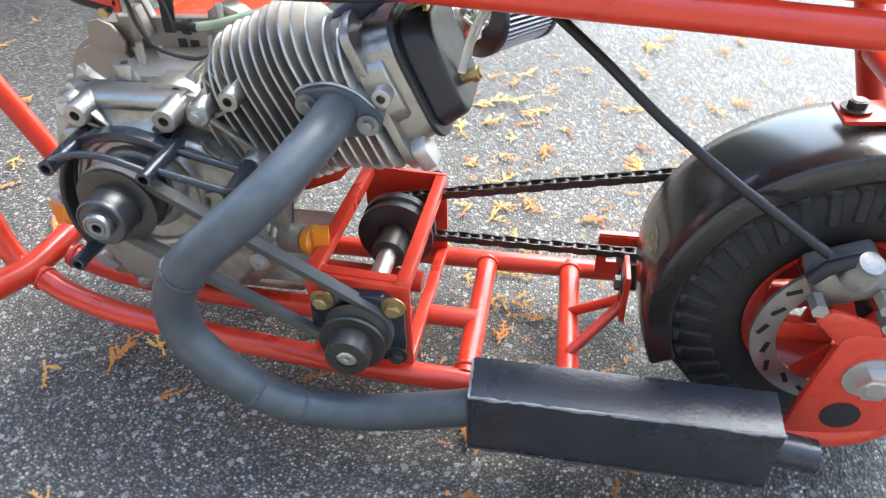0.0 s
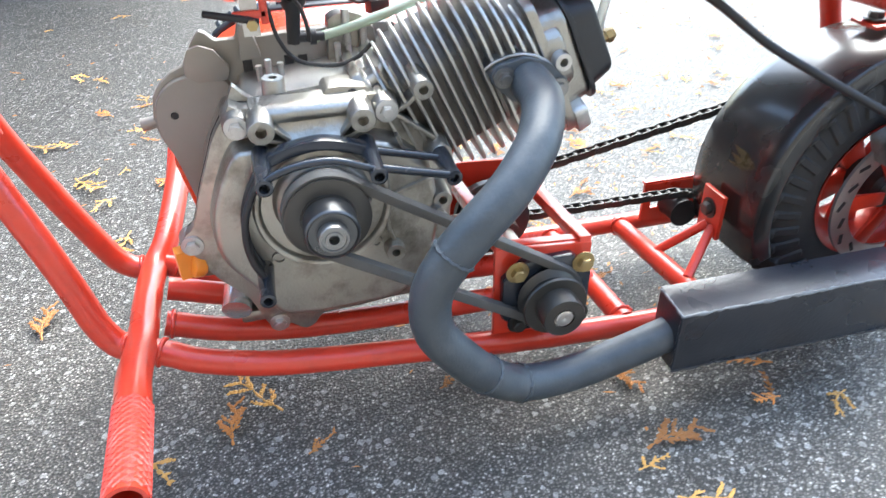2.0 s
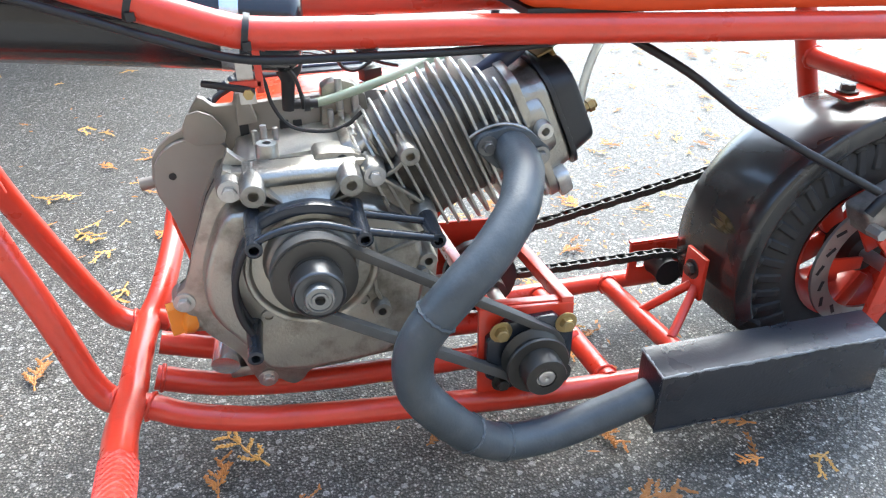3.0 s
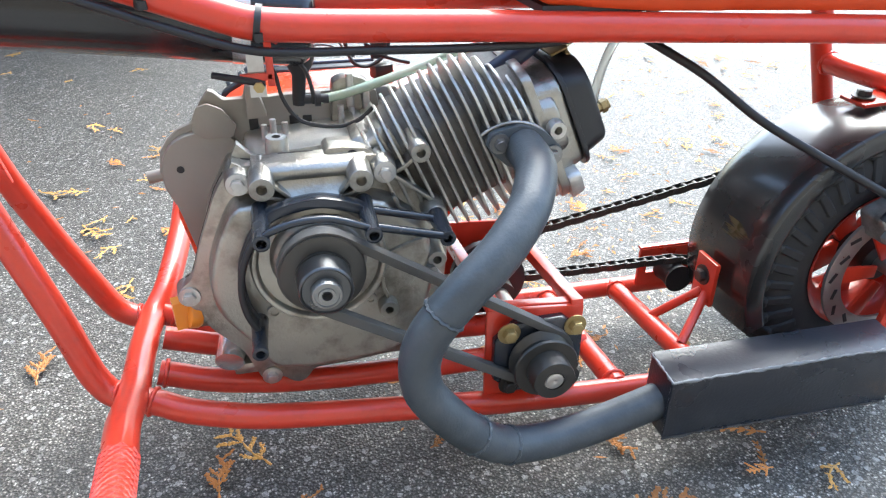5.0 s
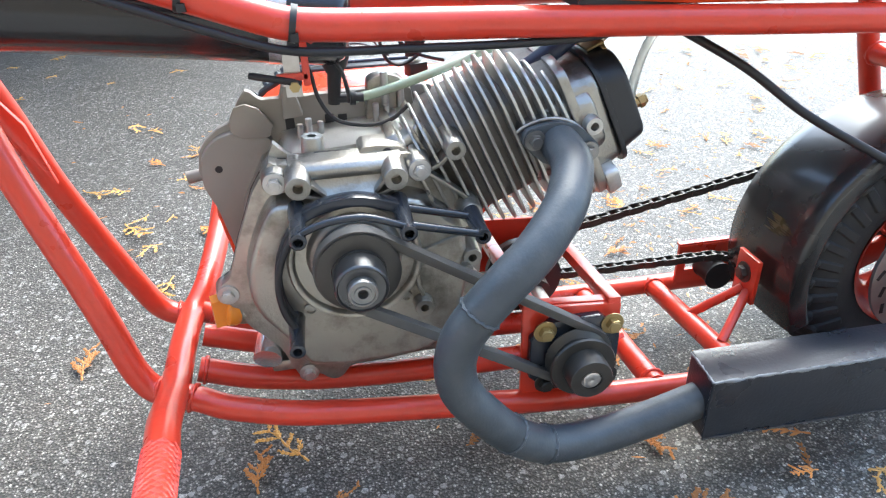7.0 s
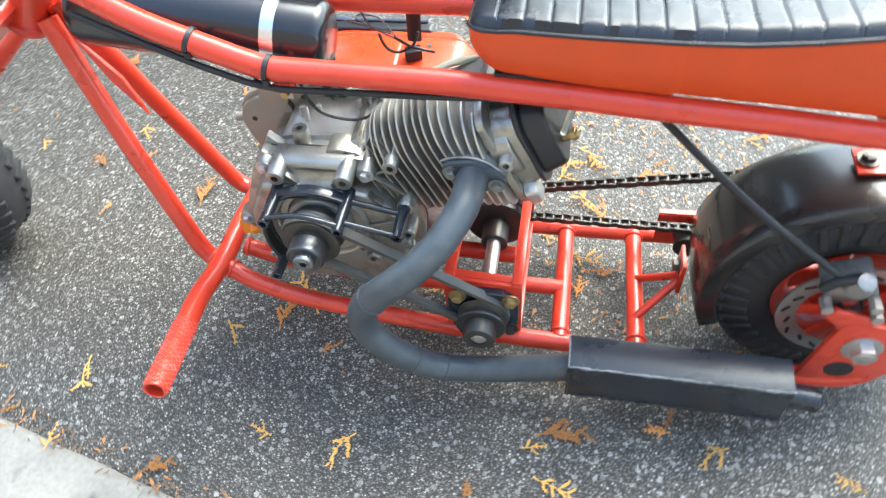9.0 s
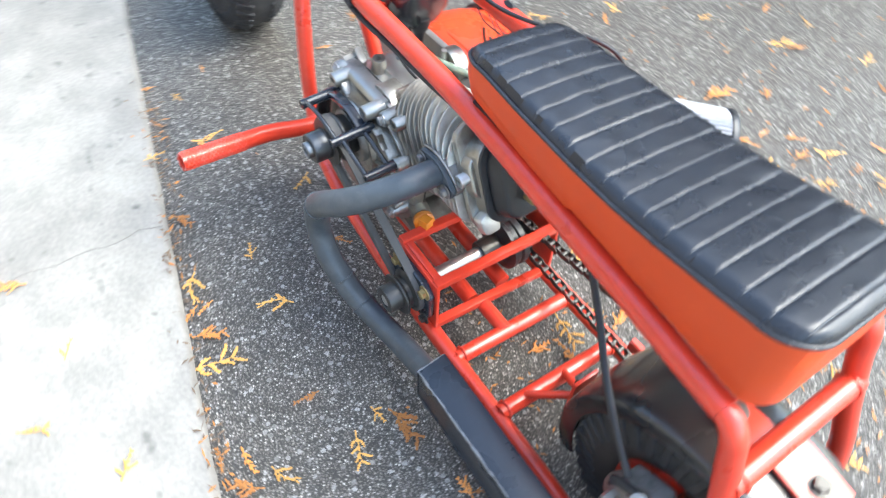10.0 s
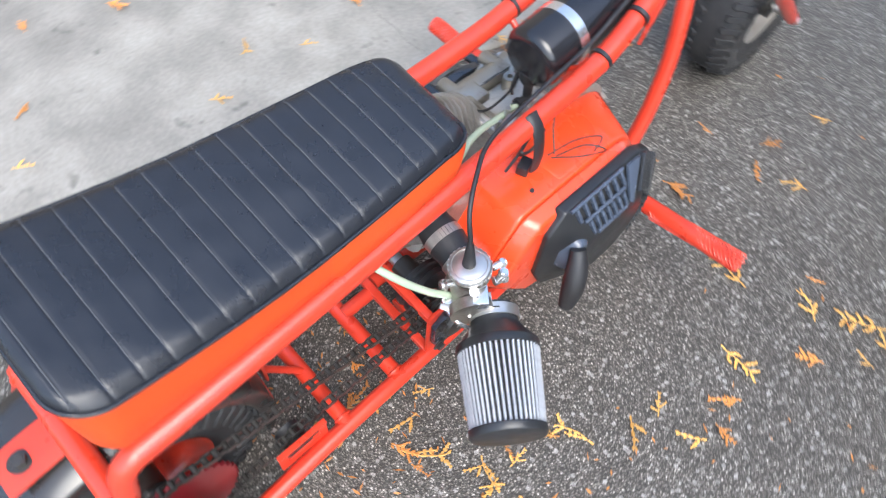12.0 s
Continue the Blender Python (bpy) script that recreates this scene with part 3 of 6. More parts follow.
GOLD_BOLT = bolt_mesh("bolt", 0.0068, 0.0075, True, ZINC)
for bx, bz in ((0.3015, 0.171), (0.364, 0.170), (0.304, 0.113), (0.364, 0.112)):
    placed("bolt", GOLD_BOLT if bz > 0.14 else SILVER_BOLT, pose(bx, -0.139, bz), bike)
    placed("bolt", SILVER_BOLT, pose(bx, 0.087, bz - 0.0145, 0, 0, 180), bike)
# driven pulley and its hub
pul = Build().lathe((JX, -0.142, jz(-0.15)), (0, -1, 0), [(0, 0.029), (0.002, 0.030), (0.007, 0.0235), (0.012, 0.0235), (0.017, 0.030), (0.019, 0.029), (0.0192, 0.02)], 40)
pulley = part("pulley", pul, DARKSTEEL, jack, "blackened steel belt pulley")
hub = Build().lathe((JX, -0.158, jz(-0.17)), (0, -1, 0), [(0, 0.0192), (0.0200, 0.0192), (0.0215, 0.0184), (0.022, 0.0095), (0.020, 0.0095), (0.020, 0.0)], 40)
part("pulley_hub", hub, DARKSTEEL, jack, "dark turned pulley hub")
part("shaft_end", Build().lathe((JX, -0.1775, jz(-0.17)), (0, -1, 0), [(0, 0.0080), (0.002, 0.0078), (0.0025, 0.0070), (0.0025, 0.0020), (0.0015, 0.0)], 24), STEEL, jack)
# drive sprocket inside the box, with teeth
CHAIN_Y = 0.050


def sprocket(x, y, z, r, teeth, width, hub_r):
    b = Build()
    poly = []
    for k in range(teeth * 4):
        a = 2 * math.pi * k / (teeth * 4)
        rr = r * (1.0 if k % 4 in (0, 1) else 1 - 0.75 * 0.0127 / (2 * r) / 1.3)
        poly.append((x + rr * math.cos(a), z + rr * math.sin(a)))
    b.prism(poly, y - width / 2, y + width / 2)
    b.lathe((x, y - width / 2 - 0.006, z), (0, 1, 0), [(0, hub_r), (width + 0.012, hub_r)], 28)
    return b


SZ = jz(CHAIN_Y)
drive = part("drive_sprocket", sprocket(JX, CHAIN_Y, SZ, 0.027, 11, 0.005, 0.018), DARKSTEEL, jack, "dark steel drive sprocket")
drum = Build().lathe((JX, 0.004, jz(0.02)), (0, 1, 0), [(0, 0.012), (0.0, 0.030), (0.004, 0.040), (0.010, 0.040), (0.012, 0.037), (0.018, 0.037), (0.020, 0.040), (0.028, 0.040), (0.030, 0.033), (0.031, 0.016)], 36)
part("drum", drum, PLASTIC, jack, "black ribbed drum on the shaft")
part("collar", Build().lathe((JX, -0.026, jz(-0.01)), (0, 1, 0), [(0, 0.0095), (0.0, 0.017), (0.032, 0.018), (0.034, 0.012)], 28), DARKSTEEL, jack)

# ---- engine ----
CX, CZ = 0.144, 0.250
AX = Vector((math.cos(radians(24)), 0, math.sin(radians(24))))
AN = Vector((-AX.z, 0, AX.x))
CRX, CRZ = 0.145, 0.259   # crankshaft end


def sn(s, n, y):
    """A place s along the cylinder's axis from the crankcase middle, n across it."""
    p = Vector((CX, 0, CZ)) + AX * s + AN * n
    return (p.x, y, p.z)


FM = Matrix((AN, Vector((AX.x, 0, AX.z)), Vector((0, 1, 0)))).transposed().to_4x4()
ON_AXIS = Matrix.Translation(sn(0, 0, 0)) @ FM


def rounded(poly, radius, steps=5):
    """The outline with its corners turned into arcs of about the given radius."""
    out_, n = [], len(poly)
    for i, p in enumerate(poly):
        p, a_, b_ = Vector(p), Vector(poly[i - 1]), Vector(poly[(i + 1) % n])
        ua, ub = a_ - p, b_ - p
        cut = min(radius, ua.length * 0.48, ub.length * 0.48)
        s0, s1 = p + ua.normalized() * cut, p + ub.normalized() * cut
        for k in range(steps + 1):
            t = k / steps
            q = s0 * (1 - t) ** 2 + p * (2 * t * (1 - t)) + s1 * t * t
            out_.append((q.x, q.y))
    return out_


def blade(pts, y0, y1, t, mat, parent, name="rib"):
    """A thin web that stands on its thing: an (x, z) line of thickness t, drawn out in y."""
    left_, right_ = [], []
    for i, p in enumerate(pts):
        p = Vector(p)
        d = (Vector(pts[min(i + 1, len(pts) - 1)]) - Vector(pts[max(i - 1, 0)])).normalized()
        o = Vector((-d.y, d.x)) * t / 2
        left_.append(tuple(p + o))
        right_.append(tuple(p - o))
    return part(name, Build().prism(left_ + right_[::-1], y0, y1), mat, parent, bevel=t * 0.3)


block = [(0.050, 0.20), (0.052, 0.26), (0.075, 0.302), (0.10, 0.308), (0.150, 0.309), (0.188, 0.311), (0.222, 0.332), (0.262, 0.262), (0.25, 0.20), (0.215, 0.145), (0.13, 0.132), (0.075, 0.155)]
crank = part("crankcase", Build().prism(block, -0.068, 0.055), ALU, bike, "grey cast aluminium engine crankcase, dusty", bevel=0.006, segs=3, angle=20)
FLANGE = [(0.087, 0.328), (0.077, 0.318), (0.068, 0.304), (0.060, 0.284), (0.050, 0.260), (0.043, 0.239), (0.039, 0.229), (0.028, 0.222), (0.027, 0.211), (0.036, 0.203), (0.041, 0.192), (0.049, 0.177), (0.059, 0.166), (0.072, 0.150), (0.078, 0.132), (0.084, 0.116), (0.093, 0.111), (0.102, 0.117), (0.110, 0.109), (0.117, 0.106), (0.125, 0.110), (0.132, 0.121), (0.162, 0.121), (0.208, 0.126), (0.238, 0.152), (0.256, 0.200), (0.259, 0.230), (0.253, 0.268), (0.246, 0.280), (0.232, 0.290), (0.215, 0.305), (0.211, 0.321), (0.200, 0.327), (0.175, 0.328), (0.148, 0.329), (0.122, 0.329), (0.104, 0.326)]
cover = part("side_cover", Build().prism(rounded(FLANGE, 0.006, 3), -0.083, -0.066), ALU, crank, "cast aluminium crankcase side cover with bosses", bevel=0.0018, segs=2, angle=25)
DOME = [(0.097, 0.304), (0.083, 0.304), (0.074, 0.292), (0.062, 0.267), (0.054, 0.244), (0.053, 0.218), (0.060, 0.198), (0.073, 0.180), (0.086, 0.160), (0.094, 0.140), (0.130, 0.134), (0.204, 0.138), (0.229, 0.160), (0.244, 0.205), (0.246, 0.235), (0.238, 0.268), (0.206, 0.296), (0.190, 0.300), (0.145, 0.302)]
part("cover_face", Build().prism(rounded(DOME, 0.012, 4), -0.080, -0.106, None, 0.955), ALU, cover, bevel=0.0055, segs=4, angle=25)
part("gasket", Build().prism([(0.145 + (x - 0.145) * 1.005, 0.22 + (z - 0.22) * 1.005) for x, z in FLANGE], -0.0695, -0.067), DARKSTEEL, crank)


def cover_shelf():
    """The cast shoulder over the crank: a rounded top bead that slopes down into a narrowing panel."""
    rows_ = ((0.3295, -0.067, 0.100, 0.190), (0.3290, -0.082, 0.100, 0.190), (0.3275, -0.088, 0.101, 0.189), (0.3245, -0.0925, 0.102, 0.188), (0.3205, -0.0945, 0.104, 0.186), (0.3175, -0.0935, 0.108, 0.183), (0.3155, -0.0915, 0.111, 0.180), (0.310, -0.0945, 0.119, 0.173), (0.304, -0.100, 0.125, 0.168), (0.299, -0.107, 0.128, 0.165), (0.290, -0.108, 0.128, 0.165))
    b = Build()
    for z, y, x0, x1 in rows_:
        b.v += [Vector((x0, -0.067, z)), Vector((x0, y, z)), Vector((x0 + 0.003, y - 0.0008, z)), Vector((x1 - 0.003, y - 0.0008, z)), Vector((x1, y, z)), Vector((x1, -0.067, z))]
    for i in range(len(rows_) - 1):
        for k in range(5):
            p = i * 6 + k
            b.f.append((p, p + 1, p + 7, p + 6))
    return b


part("cover_shoulder", cover_shelf(), ALU, cover)
for pts in ([(0.104, 0.3105), (0.112, 0.307), (0.121, 0.304), (0.129, 0.302)], [(0.186, 0.3105), (0.180, 0.307), (0.173, 0.304), (0.166, 0.302)], [(0.110, 0.320), (0.118, 0.314), (0.127, 0.305)], [(0.180, 0.320), (0.174, 0.314), (0.166, 0.305)]):
    blade(pts, -0.083, -0.1045, 0.0030, ALU, cover)
# machined ring round the crankshaft with its sunken floor
rim = Build().lathe((CRX, -0.103, 0.2475), (0, -1, 0), [(0, 0.0565), (0.007, 0.0555), (0.0092, 0.0540), (0.0092, 0.0515), (0.0080, 0.0500), (0.0040, 0.0490), (0.0040, 0.0)], 64)
part("bearing_ring", rim, ALU, cover)
part("seal_housing", Build().lathe((CRX, -0.106, CRZ - 0.006), (0, -1, 0), [(0, 0.040), (0.008, 0.038), (0.010, 0.036), (0.010, 0.030), (0.004, 0.028), (0.004, 0.0)], 48), CASTDARK, cover)
# bosses and bolts on the cover
BOLT_S = bolt_mesh("bolt", 0.0058, 0.006, True, STEEL)
for bx, bz, r, y1 in ((0.0885, 0.3165, 0.0100, -0.094), (0.2035, 0.3165, 0.0100, -0.0955), (0.0355, 0.2145, 0.0095, -0.0835), (0.093, 0.1195, 0.0090, -0.0835), (0.235, 0.180, 0.0085, -0.108)):
    boss = part("boss", Build().lathe((bx, -0.068, bz), (0, -1, 0), [(0, r * 1.2), (-0.068 - y1 - 0.001, r), (-0.068 - y1, r * 0.93), (-0.068 - y1, 0.0)], 24), ALU, cover)
    placed("bolt", BOLT_S, pose(bx, y1, bz), boss)


def hollow_boss(a, b, r, hole):
    d = (Vector(b) - Vector(a)).length
    return Build().lathe(a, Vector(b) - Vector(a), [(0, r * 1.12), (d - 0.001, r), (d, r * 0.93), (d, hole), (d - 0.012, hole), (d - 0.012, 0.0)], 22)


for x, z in ((0.1065, 0.3175), (0.1825, 0.3175)):
    part("boss", hollow_boss((x, -0.07, z + 0.001), (x, -0.1115, z), 0.0100, 0.0042), ALU, cover)
for x, y, z, r, hole in ((0.1995, -0.1175, 0.1975, 0.0085, 0.0036), (0.1850, -0.1085, 0.205, 0.0058, 0.0030), (0.1035, -0.1085, 0.2045, 0.0062, 0.0038), (0.244, -0.108, 0.236, 0.0085, 0.0038), (0.2445, -0.105, 0.2765, 0.0095, 0.003)):
    part("boss", hollow_boss((x, -0.080, z), (x, y, z), r, hole), ALU, cover)
blade([(0.2000, 0.206), (0.1965, 0.2155), (0.1955, 0.228)], -0.104, -0.1115, 0.0032, ALU, cover)
blade([(0.2110, 0.311), (0.228, 0.298), (0.245, 0.284)], -0.080, -0.0935, 0.0036, ALU, cover)
blade([(0.2080, 0.300), (0.2120, 0.290), (0.221, 0.284)], -0.100, -0.1085, 0.0026, ALU, cover)
blade([(0.2000, 0.248), (0.222, 0.256), (0.243, 0.262)], -0.100, -0.1100, 0.0034, ALU, cover)
blade([(0.1955, 0.262), (0.1985, 0.250), (0.1990, 0.236)], -0.100, -0.1100, 0.0034, ALU, cover)
# ribbed clamp beside the exhaust and the low front lug
for k in range(4):
    part("rib", Build().cyl((0.236 + 0.0045 * k, -0.100, 0.229 - 0.006 * k), (0.239 + 0.0045 * k, -0.114, 0.229 - 0.006 * k), 0.0042, segs=12), CASTDARK, cover)
# top of crankcase: stud, breather boss, ears
part("breather_boss", Build().lathe((0.120, -0.050, 0.300), (0.04, 0, 1), [(0, 0.0135), (0.008, 0.0105), (0.036, 0.0092), (0.0372, 0.0085), (0.0372, 0.0036), (0.03, 0.0036), (0.03, 0)], 28), ALU, crank)
for x, y, z, h in ((0.112, -0.012, 0.318, 0.017), (0.120, -0.020, 0.318, 0.024), (0.130, -0.006, 0.318, 0.016), (0.180, -0.006, 0.32, 0.026), (0.190, 0.0, 0.32, 0.022)):
    part("stud", Build().cyl((x, y, z - 0.008), (x, y, z + h), 0.0028, segs=12), STEEL, crank)
part("ear", Build().prism([(0.078, 0.316), (0.090, 0.3405), (0.097, 0.333), (0.106, 0.325), (0.103, 0.314)], -0.068, -0.058), ALU, crank, bevel=0.0016)
part("ear", Build().prism([(0.077, 0.314), (0.0855, 0.331), (0.091, 0.3275), (0.099, 0.325), (0.099, 0.314)], -0.0835, -0.067), ALU, cover, bevel=0.0018)
part("top_pad", Build().prism([(0.156, 0.318), (0.157, 0.330), (0.160, 0.3335), (0.172, 0.3345), (0.190, 0.3320), (0.203, 0.3235), (0.206, 0.316)], -0.078, -0.050), ALU, crank, bevel=0.0025)
part("pad_hole", Build().lathe((0.180, -0.0777, 0.3265), (0, -1, 0), [(0, 0.0046), (0.0006, 0.0046)], 16), SOFTBLACK, crank)
# crankcase top in the paler alloy, its sky reflection carried by the base colour
part("top_cover", Build().prism(rounded([(0.092, 0.312), (0.094, 0.3185), (0.104, 0.3215), (0.150, 0.3245), (0.176, 0.327), (0.196, 0.337), (0.204, 0.330), (0.204, 0.312)], 0.003), -0.046, 0.020), ALUHEAD, crank, "smooth silver casting on top of the crankcase", bevel=0.004, segs=3, angle=12)
part("top_plate", Build().prism([(0.088, 0.300), (0.090, 0.311), (0.104, 0.3155), (0.176, 0.3195), (0.200, 0.336), (0.208, 0.345), (0.214, 0.330), (0.205, 0.300)], -0.064, 0.026), ALUHEAD, crank, bevel=0.005, segs=3, angle=12)
# inked mark on the top
ink = Build()
for k, (x0, x1, yy) in enumerate(((0.150, 0.156, -0.038), (0.161, 0.168, -0.036), (0.171, 0.177, -0.032))):
    zz = 0.3182 + 0.05 * (x0 - 0.150)
    ink.box(((x0 + x1) / 2, yy, zz), (x1 - x0, 0.0012, 0.0006), (0, -3, 25 - 20 * k))
    ink.box(((x0 + x1) / 2 + 0.002, yy + 0.004, zz), (0.0012, 0.008, 0.0006), (0, -3, 14))
    ink.box(((x0 + x1) / 2 - 0.001, yy + 0.008, zz), ((x1 - x0) * 0.8, 0.0012, 0.0006), (0, -3, -10))
part("ink_mark", ink, INK, crank, "short marker strokes")
# blower back plate: a pressed round lobe, folded ears and a mounting tab
back = [(0.036, 0.19), (0.031, 0.221), (0.024, 0.249), (0.0165, 0.268), (0.0145, 0.287), (0.018, 0.306), (0.026, 0.317), (0.037, 0.326), (0.049, 0.331), (0.055, 0.342), (0.059, 0.349), (0.067, 0.3595), (0.072, 0.357), (0.079, 0.350), (0.096, 0.350), (0.100, 0.366), (0.109, 0.366), (0.114, 0.350), (0.128, 0.351), (0.165, 0.352), (0.205, 0.354), (0.235, 0.352), (0.25, 0.30), (0.25, 0.2), (0.2, 0.15), (0.09, 0.15)]
plate = part("back_plate", Build().prism(back, 0.020, 0.0302), STEELPLATE, crank, "dull tin blower back plate", bevel=0.0028, angle=15)
part("lobe", Build().prism(rounded([(0.036, 0.20), (0.026, 0.250), (0.0185, 0.270), (0.0165, 0.287), (0.020, 0.304), (0.029, 0.315), (0.040, 0.322), (0.060, 0.326), (0.085, 0.318), (0.092, 0.280), (0.080, 0.21)], 0.008), 0.022, 0.0125, None, 0.975), STEELPLATE, plate, bevel=0.004, segs=4, angle=15)
part("folded_ear", Build().prism([(0.050, 0.325), (0.0515, 0.338), (0.056, 0.3475), (0.066, 0.3500), (0.077, 0.3450), (0.082, 0.338), (0.088, 0.329), (0.084, 0.318), (0.060, 0.318)], 0.0095, 0.0135), STEELPLATE, plate, bevel=0.0014)
part("folded_ear", Build().prism([(0.098, 0.334), (0.100, 0.364), (0.109, 0.364), (0.116, 0.336)], 0.006, 0.0185), STEELPLATE, plate, bevel=0.002)
part("manifold_block", Build().prism([(0.172, 0.325), (0.175, 0.362), (0.181, 0.3655), (0.193, 0.368), (0.204, 0.364), (0.215, 0.352), (0.218, 0.325)], 0.008, 0.028), ALU, crank, "cast inlet block behind the fins", bevel=0.003)
for x, z in ((0.190, 0.371), (0.204, 0.360)):
    part("stud", Build().cyl((x, 0.004, z - 0.03), (x, 0.004, z), 0.0034, segs=12), STEEL, crank)
part("dowel", Build().cyl((0.022, 0.026, 0.283), (0.003, 0.026, 0.280), 0.0058, segs=16), STEELPLATE, plate)
part("slot", Build().lathe((0.034, 0.0125, 0.2905), (0, -1, 0), [(0, 0.0034), (0.0005, 0.0034)], 16), SOFTBLACK, plate)
part("slot", Build().lathe((0.0785, 0.0123, 0.262), (0, -1, 0), [(0, 0.0026), (0.0005, 0.0026)], 14), SOFTBLACK, plate)
for bx, bz in ((0.103, 0.3255), (0.139, 0.3265), (0.151, 0.3255)):
    part("slot", Build().box((bx, 0.0192, bz), (0.0082, 0.0016, 0.0105)), SOFTBLACK, plate, bevel=0.0007)
# clutch pulley, belt and shaft
pto = Build().lathe((CRX, -0.132, CRZ), (0, -1, 0), [(-0.026, 0.012), (-0.025, 0.026), (-0.008, 0.028), (-0.004, 0.0335), (0.000, 0.0340), (0.002, 0.0325), (0.006, 0.0265), (0.010, 0.0265), (0.014, 0.0325), (0.0165, 0.0330), (0.0172, 0.0310), (0.0176, 0.0215), (0.020, 0.0212)], 56)
ptop = part("clutch_pulley", pto, DARKSTEEL, bike, "blackened clutch pulley on the crankshaft")
hb2 = Build().lathe((CRX, -0.150, CRZ), (0, -1, 0), [(0, 0.0204), (0.0205, 0.0206), (0.0222, 0.0200), (0.0228, 0.0188), (0.0216, 0.0178), (0.0216, 0.0125)], 56)
part("clutch_hub", hb2, DARKHUB, ptop, "turned steel hub with a centre bore")
hb3 = Build().lathe((CRX, -0.1715, CRZ), (0, -1, 0), [(0, 0.0114), (0.0062, 0.0114), (0.0074, 0.0108), (0.0076, 0.0092), (0.0066, 0.0088), (0.0066, 0.0066), (0.0074, 0.0062), (0.0074, 0.0040), (-0.004, 0.0038), (-0.004, 0.0)], 44)
part("shaft_end", hb3, SHAFTSTEEL, ptop, "bright turned crankshaft end")


def belt_loop(c1, r1, c2, r2, y, w, t):
    d = Vector((c2[0] - c1[0], c2[1] - c1[1]))
    ang = math.atan2(d.y, d.x)
    off = math.acos((r1 - r2) / d.length)
    pts = []
    for k in range(25):
        a = ang + off + (2 * math.pi - 2 * off) * k / 24
        pts.append((c1[0] + r1 * math.cos(a), c1[1] + r1 * math.sin(a)))
    for k in range(17):
        a = ang - off + 2 * off * k / 16
        pts.append((c2[0] + r2 * math.cos(a), c2[1] + r2 * math.sin(a)))
    b = Build()
    n = len(pts)
    cen = [Vector(p) for p in pts]
    for i, p in enumerate(cen):
        tg = (cen[(i + 1) % n] - cen[i - 1]).normalized()
        o = Vector((tg.y, -tg.x))
        for yy, h in ((-w / 2, t / 2), (w / 2, t / 2), (w * 0.35, -t / 2), (-w * 0.35, -t / 2)):
            q = p + o * h
            b.v.append(Vector((q.x, y + yy, q.y)))
    for i in range(n):
        a, c = i * 4, ((i + 1) % n) * 4
        for k in range(4):
            b.f.append((a + k, a + (k + 1) % 4, c + (k + 1) % 4, c + k))
    return b


part("drive_belt", belt_loop((CRX, CRZ), 0.0310, (JX, jz(-0.15)), 0.0285, -0.1405, 0.012, 0.008), BELT, bike, "dusty black rubber drive belt", bevel=0.001)
# belt guard bracket: four posts, arched and straight bars
guard = part("belt_guide", Build().tube(smooth_path([(0.103, -0.152, 0.2985), (0.112, -0.153, 0.3035), (0.126, -0.154, 0.308), (0.142, -0.154, 0.3095), (0.158, -0.154, 0.3075), (0.184, -0.152, 0.2965)], 6), 0.0030, 10), BLUEBLACK, bike, "gloss black belt guide of posts and bars")
arch_top = smooth_path([(0.100, 0, 0.2985), (0.111, 0, 0.3035), (0.127, 0, 0.3085), (0.149, 0, 0.3105), (0.170, 0, 0.3055), (0.187, 0, 0.2985)], 6)
part("arch", Build().prism([(p.x, p.z) for p in arch_top] + [(p.x + (0.145 - p.x) * 0.05, p.z - 0.0085) for p in reversed(arch_top)], -0.1085, -0.1215), BLUEBLACK, guard, bevel=0.0014)
for x, z, y1 in ((0.103, 0.296, -0.158), (0.184, 0.294, -0.160), (0.2435, 0.2775, -0.148), (0.0905, 0.1965, -0.154)):
    part("post", Build().lathe((x, -0.100, z), (0, -1, 0), [(0, 0.0078), (0.012, 0.0072), (-y1 - 0.108, 0.0060), (-y1 - 0.103, 0.0064), (-y1 - 0.1005, 0.0064), (-y1 - 0.100, 0.0056), (-y1 - 0.100, 0.0038), (-y1 - 0.110, 0.0036), (-y1 - 0.110, 0.0)], 22), BLUEBLACK, guard)
for y in (-0.114, -0.145):
    part("bar", Build().tube([(0.184, y, 0.2945), (0.243, y, 0.279)], 0.0034, 10), BLUEBLACK, guard)
strap_line = smooth_path([(0.1005, 0, 0.289), (0.092, 0, 0.276), (0.0845, 0, 0.258), (0.0815, 0, 0.238), (0.0835, 0, 0.218), (0.0905, 0, 0.200)], 6)
for y, r in ((-0.128, 0.0028), (-0.112, 0.0030)):
    part("strap", Build().tube([(p.x, y, p.z) for p in strap_line], r, 10), SOFTBLACK, guard)
part("strap_web", Build().prism([(p.x - 0.0010, p.z) for p in strap_line] + [(p.x + 0.0010, p.z) for p in reversed(strap_line)], -0.110, -0.129), SOFTBLACK, guard)

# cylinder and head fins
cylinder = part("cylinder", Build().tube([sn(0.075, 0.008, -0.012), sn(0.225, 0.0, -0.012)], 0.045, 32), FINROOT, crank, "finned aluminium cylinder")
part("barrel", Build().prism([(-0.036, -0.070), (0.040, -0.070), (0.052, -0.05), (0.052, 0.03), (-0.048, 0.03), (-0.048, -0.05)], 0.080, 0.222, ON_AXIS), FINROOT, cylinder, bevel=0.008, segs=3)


def fin_poly(n0, n1, y0, y1, c):
    return [(n0 + c, y0), (n1 - c, y0), (n1, y0 + c), (n1, y1 - c), (n1 - c, y1), (n0 + c, y1), (n0, y1 - c), (n0, y0 + c)]


